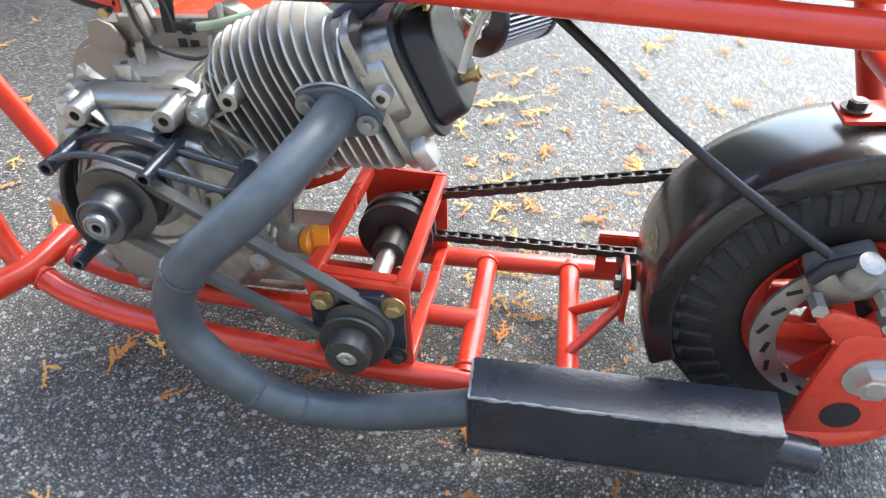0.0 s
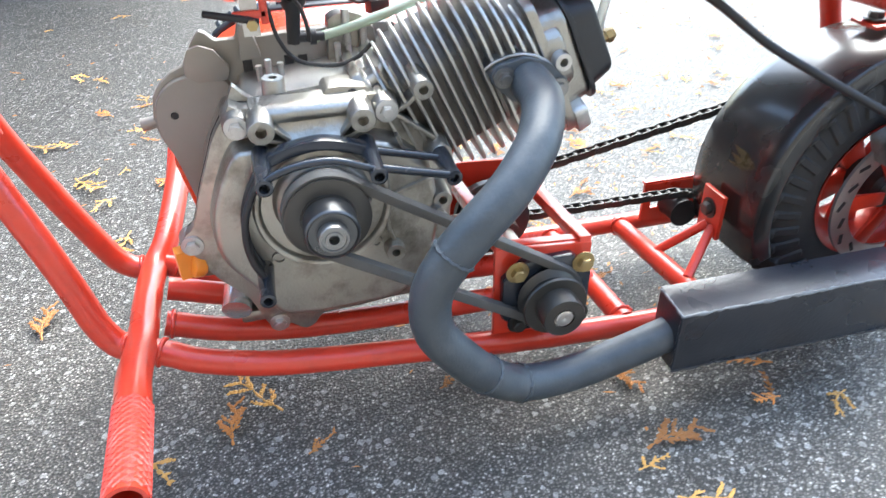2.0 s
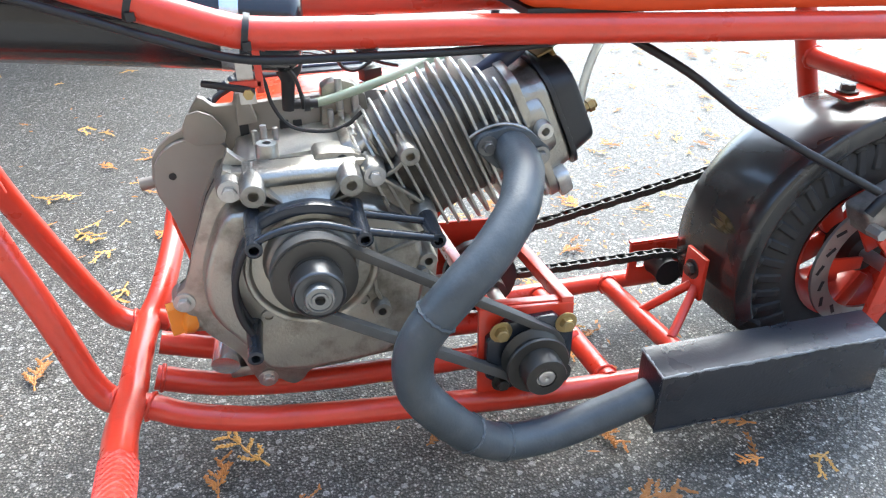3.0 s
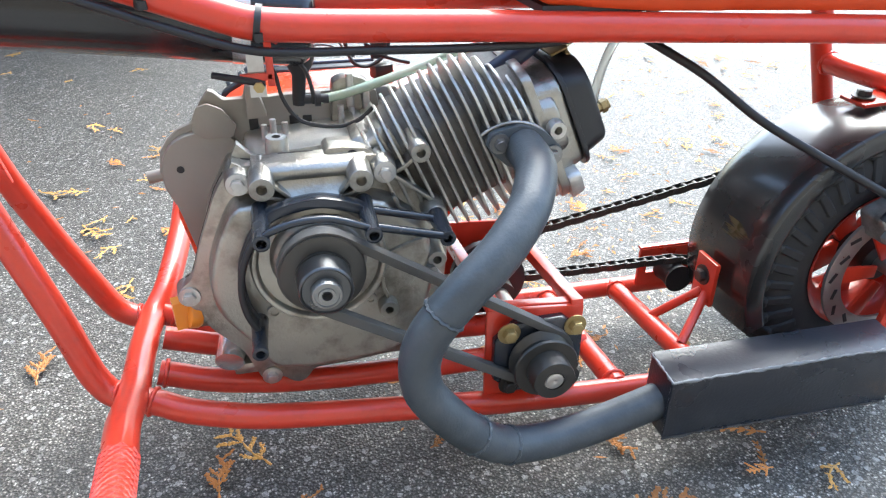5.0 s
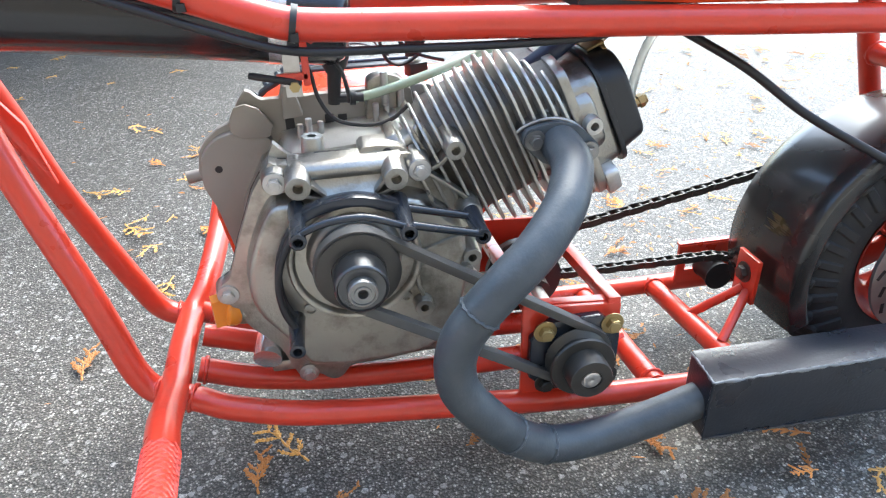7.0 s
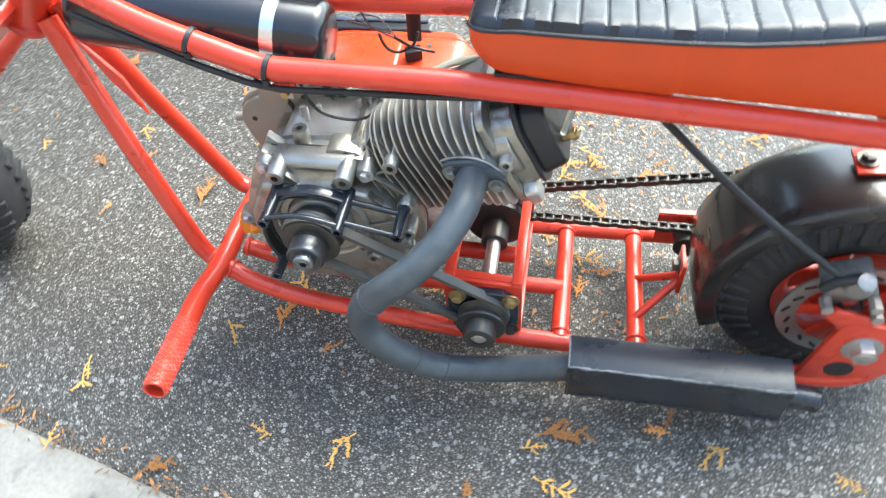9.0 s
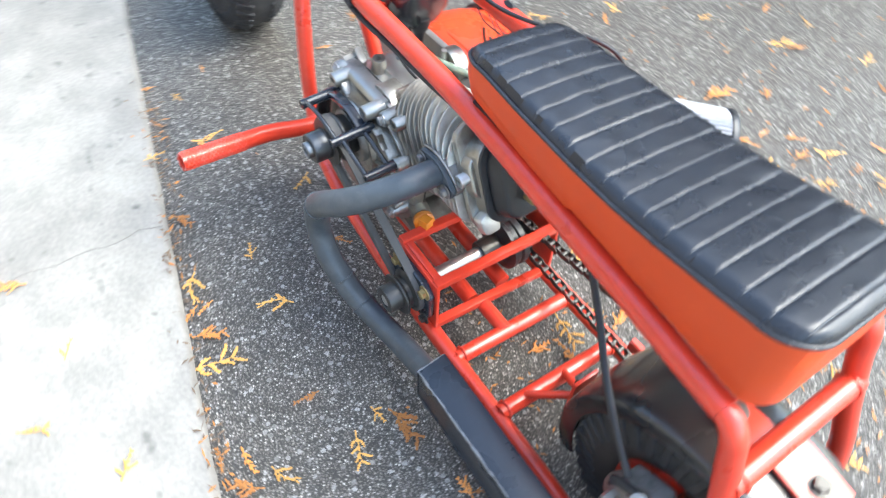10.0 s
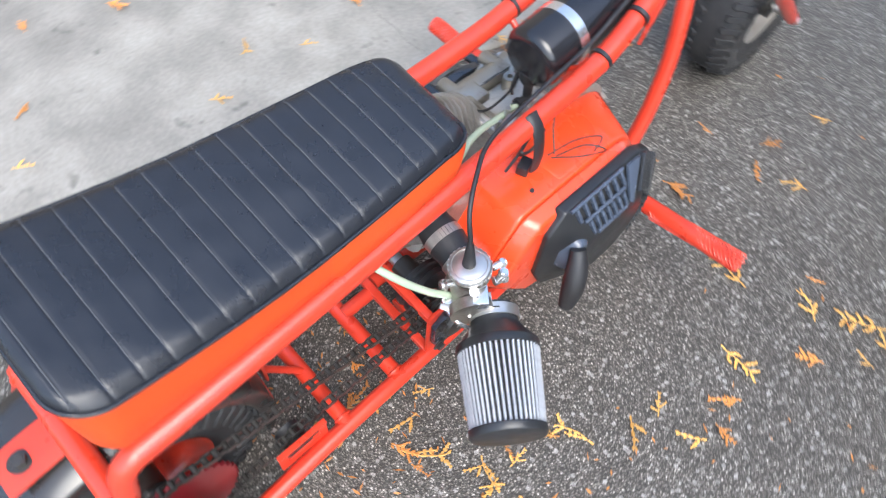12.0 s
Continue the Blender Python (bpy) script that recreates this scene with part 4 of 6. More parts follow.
def fin_outline(low, top, front, rear, swell):
    """A fin's outline across the axis: a straight front, a large arc up to the crest, small arcs elsewhere."""
    arc = lambda cn, cy, r0, r1, a0, a1, k: [(cn + r0 * math.cos(radians(a0 + (a1 - a0) * i / k)), cy + r1 * math.sin(radians(a0 + (a1 - a0) * i / k))) for i in range(k + 1)]
    pts = arc(top - swell, front + 0.046, swell, 0.046, -90, 0, 9)
    pts += [(top - 0.004, -0.030), (top - 0.024, -0.010), (top - 0.036, 0.002)] + arc(top - 0.050, rear - 0.010, 0.010, 0.010, 0, 90, 3)
    pts += arc(low + 0.016, rear - 0.016, 0.016, 0.016, 90, 180, 3)
    pts += arc(low + 0.020, front + 0.024, 0.020, 0.024, 180, 270, 6)
    return pts


FINS = [(0.0790, 0.058, -0.020), (0.0880, 0.066, -0.026), (0.0975, 0.072, -0.034), (0.1070, 0.078, -0.043), (0.1165, 0.080, -0.051), (0.1260, 0.0805, -0.056), (0.1355, 0.0805, -0.0590), (0.1450, 0.081, -0.0600), (0.1545, 0.082, -0.0600), (0.1640, 0.083, -0.0580)]
for k, (s, top, low) in enumerate(FINS):
    m = Matrix.Translation(sn(s, 0, 0)) @ FM
    part("cooling_fin", Build().prism(fin_outline(low, top, -0.0895 + 0.0012 * (k % 3), 0.038, 0.050), -0.0013, 0.0013, m), ALUFIN, cylinder, bevel=0.0009, segs=2)
for k in range(3):
    blade([(0.203 + 0.008 * k, 0.340 + 0.0035 * k), (0.2145 + 0.008 * k, 0.318 + 0.003 * k)], -0.058, -0.074, 0.0026, ALU, cylinder)
part("base_flange", Build().prism(fin_poly(-0.050, 0.062, -0.078, 0.036, 0.016), 0.068, 0.0775, ON_AXIS), ALU, cylinder, bevel=0.002)
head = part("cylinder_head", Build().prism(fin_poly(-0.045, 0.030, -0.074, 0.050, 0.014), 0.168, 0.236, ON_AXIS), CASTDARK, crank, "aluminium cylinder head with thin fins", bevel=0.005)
HEAD_FINS = [(0.1735, 0.081, -0.0620), (0.1830, 0.078, -0.0660), (0.1920, 0.070, -0.0700), (0.2005, 0.058, -0.0720), (0.2085, 0.050, -0.0740)]
for k, (s, top, low) in enumerate(HEAD_FINS):
    m = Matrix.Translation(sn(s, 0, 0)) @ FM
    part("cooling_fin", Build().prism(fin_outline(low, top, -0.0890, 0.038, 0.046), -0.0013, 0.0013, m), ALUHEAD, head, bevel=0.0009, segs=2)
part("rocker_box", Build().prism(rounded([(-0.058, -0.070), (0.026, -0.074), (0.040, -0.050), (0.040, 0.030), (-0.066, 0.030), (-0.068, -0.050)], 0.014), 0.216, 0.246, ON_AXIS, 0.94), ALU, head, bevel=0.0035, segs=3, angle=25)
part("rocker_step", Build().prism(rounded([(-0.030, -0.080), (0.014, -0.082), (0.030, -0.060), (0.030, 0.0), (-0.046, 0.0), (-0.046, -0.060)], 0.010), 0.214, 0.236, ON_AXIS, 0.9), ALU, head, bevel=0.003, segs=3, angle=25)
part("end_plate", Build().prism(rounded([(-0.080, -0.070), (-0.068, -0.078), (-0.052, -0.080), (0.044, -0.080), (0.054, -0.060), (0.054, 0.02), (-0.078, 0.02), (-0.084, -0.055)], 0.008), 0.2140, 0.2225, ON_AXIS), ALU, head, bevel=0.0018)
part("plate_foot", Build().prism(rounded([(-0.085, -0.074), (-0.060, -0.080), (-0.052, -0.064), (-0.066, -0.050), (-0.085, -0.050)], 0.006), 0.2225, 0.2360, ON_AXIS, 0.9), ALUHEAD, head, bevel=0.0025)
vc = part("valve_cover", Build().prism(rounded([(-0.062, -0.052), (-0.050, -0.066), (0.016, -0.066), (0.034, -0.048), (0.034, 0.026), (-0.062, 0.026)], 0.016), 0.249, 0.275, ON_AXIS, 0.88), PLASTIC, crank, "black pressed valve cover", bevel=0.005, segs=4, angle=25)
part("valve_cover_lip", Build().prism(rounded([(-0.068, -0.056), (-0.054, -0.073), (0.020, -0.073), (0.040, -0.052), (0.040, 0.032), (-0.068, 0.032)], 0.016), 0.246, 0.2505, ON_AXIS), PLASTIC, vc, bevel=0.0012)
part("valve_bolt", Build().tube([sn(0.273, -0.032, -0.036), sn(0.292, -0.032, -0.036)], 0.0048, 6).lathe(sn(0.284, -0.032, -0.036), AX, [(0, 0.0066), (0.005, 0.0066), (0.006, 0.005)], 6), ZINC, vc, "brass-coloured cover fitting")
part("bracket", Build().prism(fin_poly(0.014, 0.036, -0.036, 0.0, 0.006), 0.2690, 0.2725, ON_AXIS).prism(fin_poly(0.0335, 0.0365, -0.036, 0.0, 0.001), 0.256, 0.272, ON_AXIS), ZINC, vc, "yellow zinc bracket on the valve cover", bevel=0.001)
part("boss", hollow_boss((0.233, -0.06, 0.331), (0.233, -0.0985, 0.331), 0.0085, 0.0038), ALU, cylinder)
part("boss", hollow_boss(sn(0.2265, -0.006, -0.05), sn(0.2265, -0.006, -0.0895), 0.0078, 0.0036), ALUHEAD, head)
blade([(0.2295, 0.323), (0.222, 0.316), (0.2135, 0.312)], -0.060, -0.088, 0.0036, ALU, cylinder)
# spark plug boot
part("plug_boot", Build().tube(smooth_path([(0.306, -0.034, 0.372), (0.318, -0.038, 0.381), (0.335, -0.040, 0.393), (0.350, -0.036, 0.404), (0.358, -0.024, 0.410)], 6), 0.0088, 18), BLUEBOOT, head, "navy rubber spark plug boot")
part("breather_hose", Build().tube(smooth_path([(0.408, -0.036, 0.338), (0.414, -0.031, 0.362), (0.428, -0.022, 0.388), (0.452, -0.010, 0.405), (0.480, 0.0, 0.411)], 8), 0.0042, 12), CLEAR, head, "clear plastic breather hose")
# exhaust
P1, P2 = Vector((0.298, -0.094, 0.334)), Vector((0.345, -0.094, 0.320))
pc = (P1 + P2) / 2
fl_dir = (P2 - P1).normalized()
flm = Matrix((fl_dir, Vector((0, -1, 0)), Vector((fl_dir.z, 0, -fl_dir.x)) * -1)).transposed().to_4x4()
flm.translation = pc
fpoly = [(-0.034, -0.006), (-0.034, 0.006), (-0.027, 0.010), (-0.010, 0.0185), (0.010, 0.0185), (0.027, 0.010), (0.034, 0.006), (0.034, -0.006), (0.027, -0.010), (0.010, -0.0185), (-0.010, -0.0185), (-0.027, -0.010)]
EXH = [(0.320, -0.092, 0.328), (0.319, -0.115, 0.328), (0.316, -0.138, 0.326), (0.307, -0.160, 0.319), (0.294, -0.180, 0.309), (0.270, -0.198, 0.290), (0.246, -0.205, 0.270), (0.226, -0.206, 0.248), (0.213, -0.204, 0.226), (0.2075, -0.203, 0.203), (0.211, -0.204, 0.177), (0.228, -0.205, 0.151), (0.254, -0.200, 0.1185), (0.288, -0.190, 0.0895), (0.335, -0.180, 0.0765), (0.385, -0.176, 0.082), (0.440, -0.176, 0.098)]
part("port_rim", Build().tube(smooth_path([(0.286, -0.0885, 0.338), (0.293, -0.0905, 0.3435), (0.306, -0.091, 0.3475), (0.319, -0.091, 0.3475), (0.333, -0.0905, 0.3425), (0.345, -0.0895, 0.332), (0.352, -0.088, 0.322)], 6), 0.0016, 8), ALUFIN, head)
part("port_boss", Build().prism([(x * 0.97, z * 0.97) for x, z in fpoly], -0.040, -0.003, flm), CASTDARK, head)
pipe = part("exhaust_pipe", Build().tube(smooth_path(EXH, 6), 0.0164, 24), EXHAUST, bike, "satin black bent exhaust pipe with welded joints")
part("exhaust_flange", Build().prism(rounded(fpoly, 0.004, 2), -0.002, 0.0045, flm), EXHAUST, pipe, bevel=0.001)
FB = bolt_mesh("bolt", 0.0056, 0.006, True, SHAFTSTEEL)
for p in (P1, P2):
    placed("bolt", FB, pose(p.x, -0.100, p.z), pipe)


def weld_ring(c, d, r):
    """A lumpy bead round a pipe."""
    d = Vector(d).normalized()
    u = d.cross(Vector((0, 0, 1))).normalized()
    w = d.cross(u)
    pts = [Vector(c) + d * (0.0006 * math.sin(k * 2.1)) + (u * math.cos(k * 2 * math.pi / 44) + w * math.sin(k * 2 * math.pi / 44)) * r for k in range(44)]
    return Build().tube(pts, 0.0016, 6, closed=True, radii=[0.0013 + 0.0007 * (k % 2) for k in range(44)])


def fillet_ring(c, d, r):
    """A painted-over weld: a low uneven collar round a tube."""
    d = Vector(d).normalized()
    ref = Vector((0, 0, 1)) if abs(d.z) < 0.9 else Vector((1, 0, 0))
    v1 = d.cross(ref).normalized()
    v2 = d.cross(v1)
    pts = [Vector(c) + (v1 * math.cos(k * math.pi / 20) + v2 * math.sin(k * math.pi / 20)) * r for k in range(40)]
    return Build().tube(pts, 0.0022, 8, closed=True, radii=[0.0021 + 0.0004 * math.sin(k * 1.9) for k in range(40)])


for i in (7, 12, 13):
    c, d = Vector(EXH[i]), Vector(EXH[i + 1]) - Vector(EXH[i - 1])
    part("weld_bead", weld_ring(c, d, 0.0163), EXHAUST, pipe)
for c, d, r in (((-0.038, -0.0838, 0.1218), (1, -0.3, 0), 0.0118), ((-0.040, 0.0608, 0.1095), (1, 0, 0), 0.0118), ((-0.010, -0.0955, 0.1192), (1, -0.3, -0.3), 0.0116), ((-0.008, 0.058, 0.106), (1, 0, -0.6), 0.0116), ((-0.004, -0.052, 0.1150), (1, 0, -0.3), 0.0119), ((0.424, -0.118, 0.0765), (0, 1, -0.12), 0.0113), ((0.518, -0.118, 0.0765), (0, 1, -0.12), 0.0113), ((0.424, 0.064, 0.0575), (0, 1, -0.15), 0.0113), ((0.518, 0.064, 0.0575), (0, 1, -0.15), 0.0113), ((0.752, -0.088, 0.335), (0, 1, 0), 0.0121), ((0.752, 0.069, 0.331), (0, 1, 0), 0.0121), ((-0.130, -0.031, 0.520), (1, -0.25, -0.38), 0.0126)):
    part("weld_bead", fillet_ring(c, d, r), RED, bike)
# muffler
M0 = (0.436, 0.677)
mz0, mz1, my0, my1 = 0.070, 0.138, -0.197, -0.157
mb = Build()
for x, dy, dz in ((M0[0], 0, 0), (M0[1], -0.004, 0.001)):
    mb.v += [Vector((x, my0 + dy, mz0 + dz)), Vector((x, my1 + dy, mz0 + dz)), Vector((x, my1 + dy, mz1 + dz + 0.002)), Vector((x, my0 + dy, mz1 + dz - 0.003))]
mb.f += [(3, 2, 1, 0), (4, 5, 6, 7)] + [(k, (k + 1) % 4, 4 + (k + 1) % 4, 4 + k) for k in range(4)]
mb.flat = set(range(6))
muff = part("muffler", mb, MUFFLER, bike, "black welded box muffler", bevel=0.0015)


def weld_line(a, b, n=46):
    a, b = Vector(a), Vector(b)
    rnd = random.Random(7)
    pts = [a.lerp(b, k / n) + Vector((0, rnd.uniform(-0.0006, 0.0006), rnd.uniform(-0.0007, 0.0007))) for k in range(n + 1)]
    return Build().tube(pts, 0.0015, 6, radii=[rnd.uniform(0.0008, 0.0022) for _ in pts])


part("weld_bead", weld_line((M0[0], my0, mz1 - 0.003), (M0[1], my0 - 0.004, mz1 - 0.002)), WELD, muff, "rough bright weld along the edge")
part("weld_bead", weld_line((M0[0], my0, mz0), (M0[1], my0 - 0.004, mz0)), MUFFLER, muff)
part("weld_bead", weld_line((M0[0], my0, mz0), (M0[0], my0, mz1 - 0.003), 16), MUFFLER, muff)
part("weld_bead", weld_line((M0[0], my1, mz1), (M0[0], my0, mz1 - 0.003), 12), WELD, muff)
tail = Build().tube([(0.670, -0.180, 0.098), (0.712, -0.183, 0.094)], 0.0145, 22, caps=False).tube([(0.712, -0.183, 0.094), (0.670, -0.180, 0.098)], 0.0125, 22, caps=False)
part("tail_pipe", tail, MUFFLER, muff, "short black tail pipe")

# oil fillers
for c, d in (((0.052, -0.068, 0.188), (-0.93, -0.22, 0.22)), ((0.262, -0.078, 0.186), (0.93, -0.32, 0.22))):
    c, d = Vector(c), Vector(d).normalized()
    neck = part("oil_neck", Build().tube([c - d * 0.03, c + d * 0.012], 0.0135, 20), ALU, crank)
    part("oil_cap", Build().lathe(c + d * 0.012, d, [(0, 0.0125), (0.003, 0.0145), (0.010, 0.0145), (0.012, 0.012), (0.013, 0.006)], 12).box(c + d * 0.028, (0.014, 0.013, 0.026), (0, 0, 15)), AMBER, neck, "orange plastic oil filler cap")
# drain plug and base feet
part("base_foot", Build().box((0.16, -0.02, 0.128), (0.2, 0.12, 0.012)), ALU, crank, bevel=0.003)
part("drain_plug", Build().tube([(0.062, -0.06, 0.15), (0.058, -0.085, 0.142)], 0.013, 18), CHROME, crank, "bright round plug")

# ---- blower housing, recoil starter ----
sh = [(0.030, 0.18), (0.020, 0.235), (0.021, 0.272), (0.023, 0.296), (0.030, 0.312), (0.042, 0.3225), (0.060, 0.3310), (0.085, 0.3385), (0.110, 0.3435), (0.130, 0.3466), (0.200, 0.3475), (0.272, 0.3465), (0.282, 0.344), (0.304, 0.318), (0.330, 0.283), (0.335, 0.262), (0.315, 0.235), (0.27, 0.18), (0.235, 0.165), (0.14, 0.145), (0.06, 0.155)]
shb = Build().prism(sh, 0.0305, 0.112).prism(sh, 0.112, 0.134, None, 0.91)
for p in shb.v:   # the nose is cut off at a slant
    if p.x < 0.11:
        p.x += (0.11 - p.x) * min(1, max(0, (p.y - 0.06) / 0.07)) * 0.62
shroud = part("blower_housing", shb, ORANGE, bike, "glossy orange-red engine blower housing", bevel=0.0055, segs=3, angle=14)
part("hole", Build().lathe((0.243, 0.094, 0.3470), (0.1, 0, 1), [(0, 0.003), (0.0008, 0.003)], 14), SOFTBLACK, shroud)
REC = [(0.105, 0.346), (0.238, 0.346), (0.260, 0.318), (0.263, 0.240), (0.240, 0.190), (0.190, 0.158), (0.120, 0.158), (0.070, 0.185), (0.048, 0.230), (0.050, 0.285), (0.072, 0.325)]
REC_C = (0.155, 0.245)


def rec_ring(k, y):
    return [Vector((REC_C[0] + (x - REC_C[0]) * k, y, REC_C[1] + (z - REC_C[1]) * k)) for x, z in REC]


rb = Build()
for k, y in ((1.0, 0.126), (1.0, 0.1405), (0.56, 0.168), (0.50, 0.171)):
    rb.v += rec_ring(k, y)
m = len(REC)
for k in range(3):
    rb.f += [(k * m + j, k * m + (j + 1) % m, (k + 1) * m + (j + 1) % m, (k + 1) * m + j) for j in range(m)]
rb.f += [tuple(range(m - 1, -1, -1)), tuple(3 * m + j for j in range(m))]
rb.flat = set(range(len(rb.f)))
recoil = part("recoil_starter", rb, PLASTIC, bike, "black plastic recoil starter cover with slots", bevel=0.003, segs=3)


def on_facet(j, s_, t_, lift=0.0):
    """A pose on the cover's j-th slanting facet: s along its edge, t from its outer to its inner edge; z is the normal, y runs inward."""
    o_, i_ = rec_ring(1.0, 0.1405), rec_ring(0.56, 0.168)
    q = (j + 1) % len(REC)
    p = o_[j].lerp(o_[q], s_).lerp(i_[j].lerp(i_[q], s_), t_)
    along = (o_[q] - o_[j]).normalized()
    inn = (i_[j].lerp(i_[q], 0.5) - o_[j].lerp(o_[q], 0.5)).normalized()
    nrm = along.cross(inn).normalized()
    if nrm.y < 0:
        nrm = -nrm
    m_ = Matrix((inn.cross(nrm), inn, nrm)).transposed().to_4x4()
    m_.translation = p + nrm * lift
    return m_


slot_bar = Build().box((0, 0, 0), (0.0046, 0.020, 0.006)).mesh("rib", 0.0014, 2)
slot_bar.materials.append(LOUVRE)
ring_bar = Build().box((0, 0, 0), (0.0050, 0.046, 0.009)).mesh("rib", 0.0012, 2)
ring_bar.materials.append(PLASTIC)
for k in range(7):   # the louvred panel on top: two rows of slots
    for t in (0.25, 0.75):
        placed("rib", slot_bar, on_facet(0, 0.27 + 0.113 * k, t, 0.0024), recoil)
for t in (0.03, 0.50, 0.97):
    part("louvre_frame", Build().tube([on_facet(0, s_, t, 0.0028).translation for s_ in (0.25, 0.6, 0.965)], 0.0026, 8), LOUVRE, recoil)
fb_ = Build()
q_ = [on_facet(0, s_, t, 0.001).translation for s_, t in ((0.02, 0.02), (0.20, 0.02), (0.20, 0.90), (0.12, 0.98))]
n_ = on_facet(0, 0.5, 0.5).col[2].to_3d() * 0.006
fb_.v += q_ + [p + n_ for p in q_]
fb_.f += [(3, 2, 1, 0), (4, 5, 6, 7)] + [(k, (k + 1) % 4, 4 + (k + 1) % 4, 4 + k) for k in range(4)]
fb_.flat = set(range(6))
part("facet", fb_, LOUVRE, recoil, bevel=0.002)
for j in range(7, len(REC)):   # open ribs round the front of the cover
    n_ribs = max(2, round((Vector(REC[(j + 1) % len(REC)]) - Vector(REC[j])).length / 0.0105))
    for k in range(n_ribs):
        placed("rib", ring_bar, on_facet(j, (k + 0.5) / n_ribs, 0.42, 0.004), recoil)
grip_pts = smooth_path([(0.232, 0.168, 0.298), (0.240, 0.178, 0.280), (0.250, 0.187, 0.255), (0.257, 0.191, 0.222)], 5)
part("pull_handle", Build().tube(grip_pts, 0.011, 16, radii=[0.010 + 0.0045 * math.sin(math.pi * (i / (len(grip_pts) - 1)) ** 1.3) for i in range(len(grip_pts))], squash=0.8), SOFTBLACK, recoil, "black rubber pull handle")
part("rope_guide", Build().prism([(0.20, 0.25), (0.205, 0.305), (0.228, 0.310), (0.246, 0.285), (0.248, 0.250), (0.225, 0.225)], 0.128, 0.170, None, 0.72), LOUVRE, recoil, bevel=0.008, segs=3)
part("raised_panel", Build().prism([(0.112, 0.330), (0.124, 0.3458), (0.140, 0.3478), (0.200, 0.3488), (0.212, 0.3482), (0.219, 0.335)], 0.044, 0.108, None, 0.95), ORANGE, shroud, bevel=0.006, segs=3, angle=15)
# stop switch and wires on the housing
part("stop_switch", Build().box((0.229, 0.068, 0.3545), (0.020, 0.014, 0.013), (0, 0, 20)), PLASTIC, shroud, "black stop switch", bevel=0.002)
for pts in ([(0.205, 0.085, 0.366), (0.18, 0.11, 0.372), (0.15, 0.12, 0.368), (0.165, 0.1, 0.37), (0.2, 0.088, 0.368)], [(0.205, 0.08, 0.366), (0.17, 0.09, 0.374), (0.14, 0.105, 0.37), (0.16, 0.112, 0.366)], [(0.2, 0.085, 0.368), (0.185, 0.065, 0.39), (0.175, 0.058, 0.42)]):
    part("wire", Build().tube(smooth_path(pts, 8), 0.0009, 6), SOFTBLACK, shroud)
part("cable_tie", Build().tube(smooth_path([(0.232, 0.062, 0.439), (0.232, 0.076, 0.424), (0.230, 0.082, 0.39), (0.229, 0.081, 0.363)], 5), 0.0085, 10, squash=0.35), SOFTBLACK, shroud, "strip of black tape")

# ---- carburettor and air filter ----
boot = Build().lathe((0.352, 0.030, 0.343), (0.12, 1, -0.14), [(0, 0.020), (0.01, 0.021), (0.022, 0.0205), (0.032, 0.0225), (0.046, 0.0225), (0.056, 0.021), (0.080, 0.021), (0.084, 0.016)], 32)
part("intake_boot", boot, SOFTBLACK, bike, "black rubber intake boot with steel clamps")
for d in (0.034, 0.066):
    part("hose_clamp", Build().lathe(Vector((0.352, 0.030, 0.343)) + Vector((0.12, 1, -0.14)).normalized() * d, (0.12, 1, -0.14), [(0, 0.0206), (0.0, 0.0226), (0.011, 0.0226), (0.011, 0.0206)], 30), STEEL, bike, "bright steel hose clamp")
CB = Vector((0.368, 0.128, 0.325))
FD = Vector((0.062, 0.076, -0.008)).normalized()
carb = part("carburettor", Build().lathe(CB - Vector((0.12, 1, -0.14)).normalized() * 0.022, FD + Vector((0.0, 0.2, 0)), [(0, 0.016), (0.006, 0.020), (0.012, 0.020), (0.014, 0.0175), (0.036, 0.0175), (0.040, 0.023), (0.052, 0.0235)], 30), ALU, bike, "bright cast slide carburettor")
UPC = Vector((0.06, -0.08, 1))
body = Build().lathe(CB + Vector((0.001, 0, -0.028)), UPC, [(0, 0.015), (0.004, 0.018), (0.018, 0.018), (0.022, 0.0165), (0.048, 0.0165), (0.052, 0.020), (0.058, 0.0215)], 32)
part("carburettor_body", body, ALU, carb)
CAP = Vector((0.3735, 0.1215, 0.358))
part("carburettor_cap", Build().lathe(CAP, UPC, [(0, 0.0220), (0.002, 0.0228), (0.008, 0.0228), (0.0095, 0.0215), (0.0100, 0.0190), (0.0093, 0.0182), (0.0100, 0.0160), (0.0115, 0.0120), (0.0117, 0.0075), (0.0145, 0.0070), (0.0147, 0.0)], 44), STEEL, carb, "round ridged slide cap")
knurl = Build()
for k in range(24):
    a_ = 2 * math.pi * k / 24
    knurl.box(CAP + Vector((0.0228 * math.cos(a_), 0.0228 * math.sin(a_), 0.005)), (0.0014, 0.0022, 0.006), (0, 0, math.degrees(a_)))
part("knurling", knurl, STEEL, carb)
part("float_bowl", Build().box(CB + Vector((0.002, 0.0, -0.040)), (0.040, 0.038, 0.028), (0, 0, 40)), ALU, carb, bevel=0.005)
part("flange", Build().box(CB + FD * 0.012 + Vector((0.004, 0.006, 0.018)), (0.030, 0.018, 0.012), (0, 0, 50)), CHROME, carb, bevel=0.002)
part("flange", Build().box(CB + Vector((0.020, -0.002, -0.012)), (0.016, 0.034, 0.018), (0, 0, 50)), CHROME, carb, bevel=0.002)
part("choke_lever", Build().box(CB + Vector((0.034, 0.006, -0.004)), (0.006, 0.034, 0.003), (0, 20, 30)), STEEL, carb, bevel=0.0008)
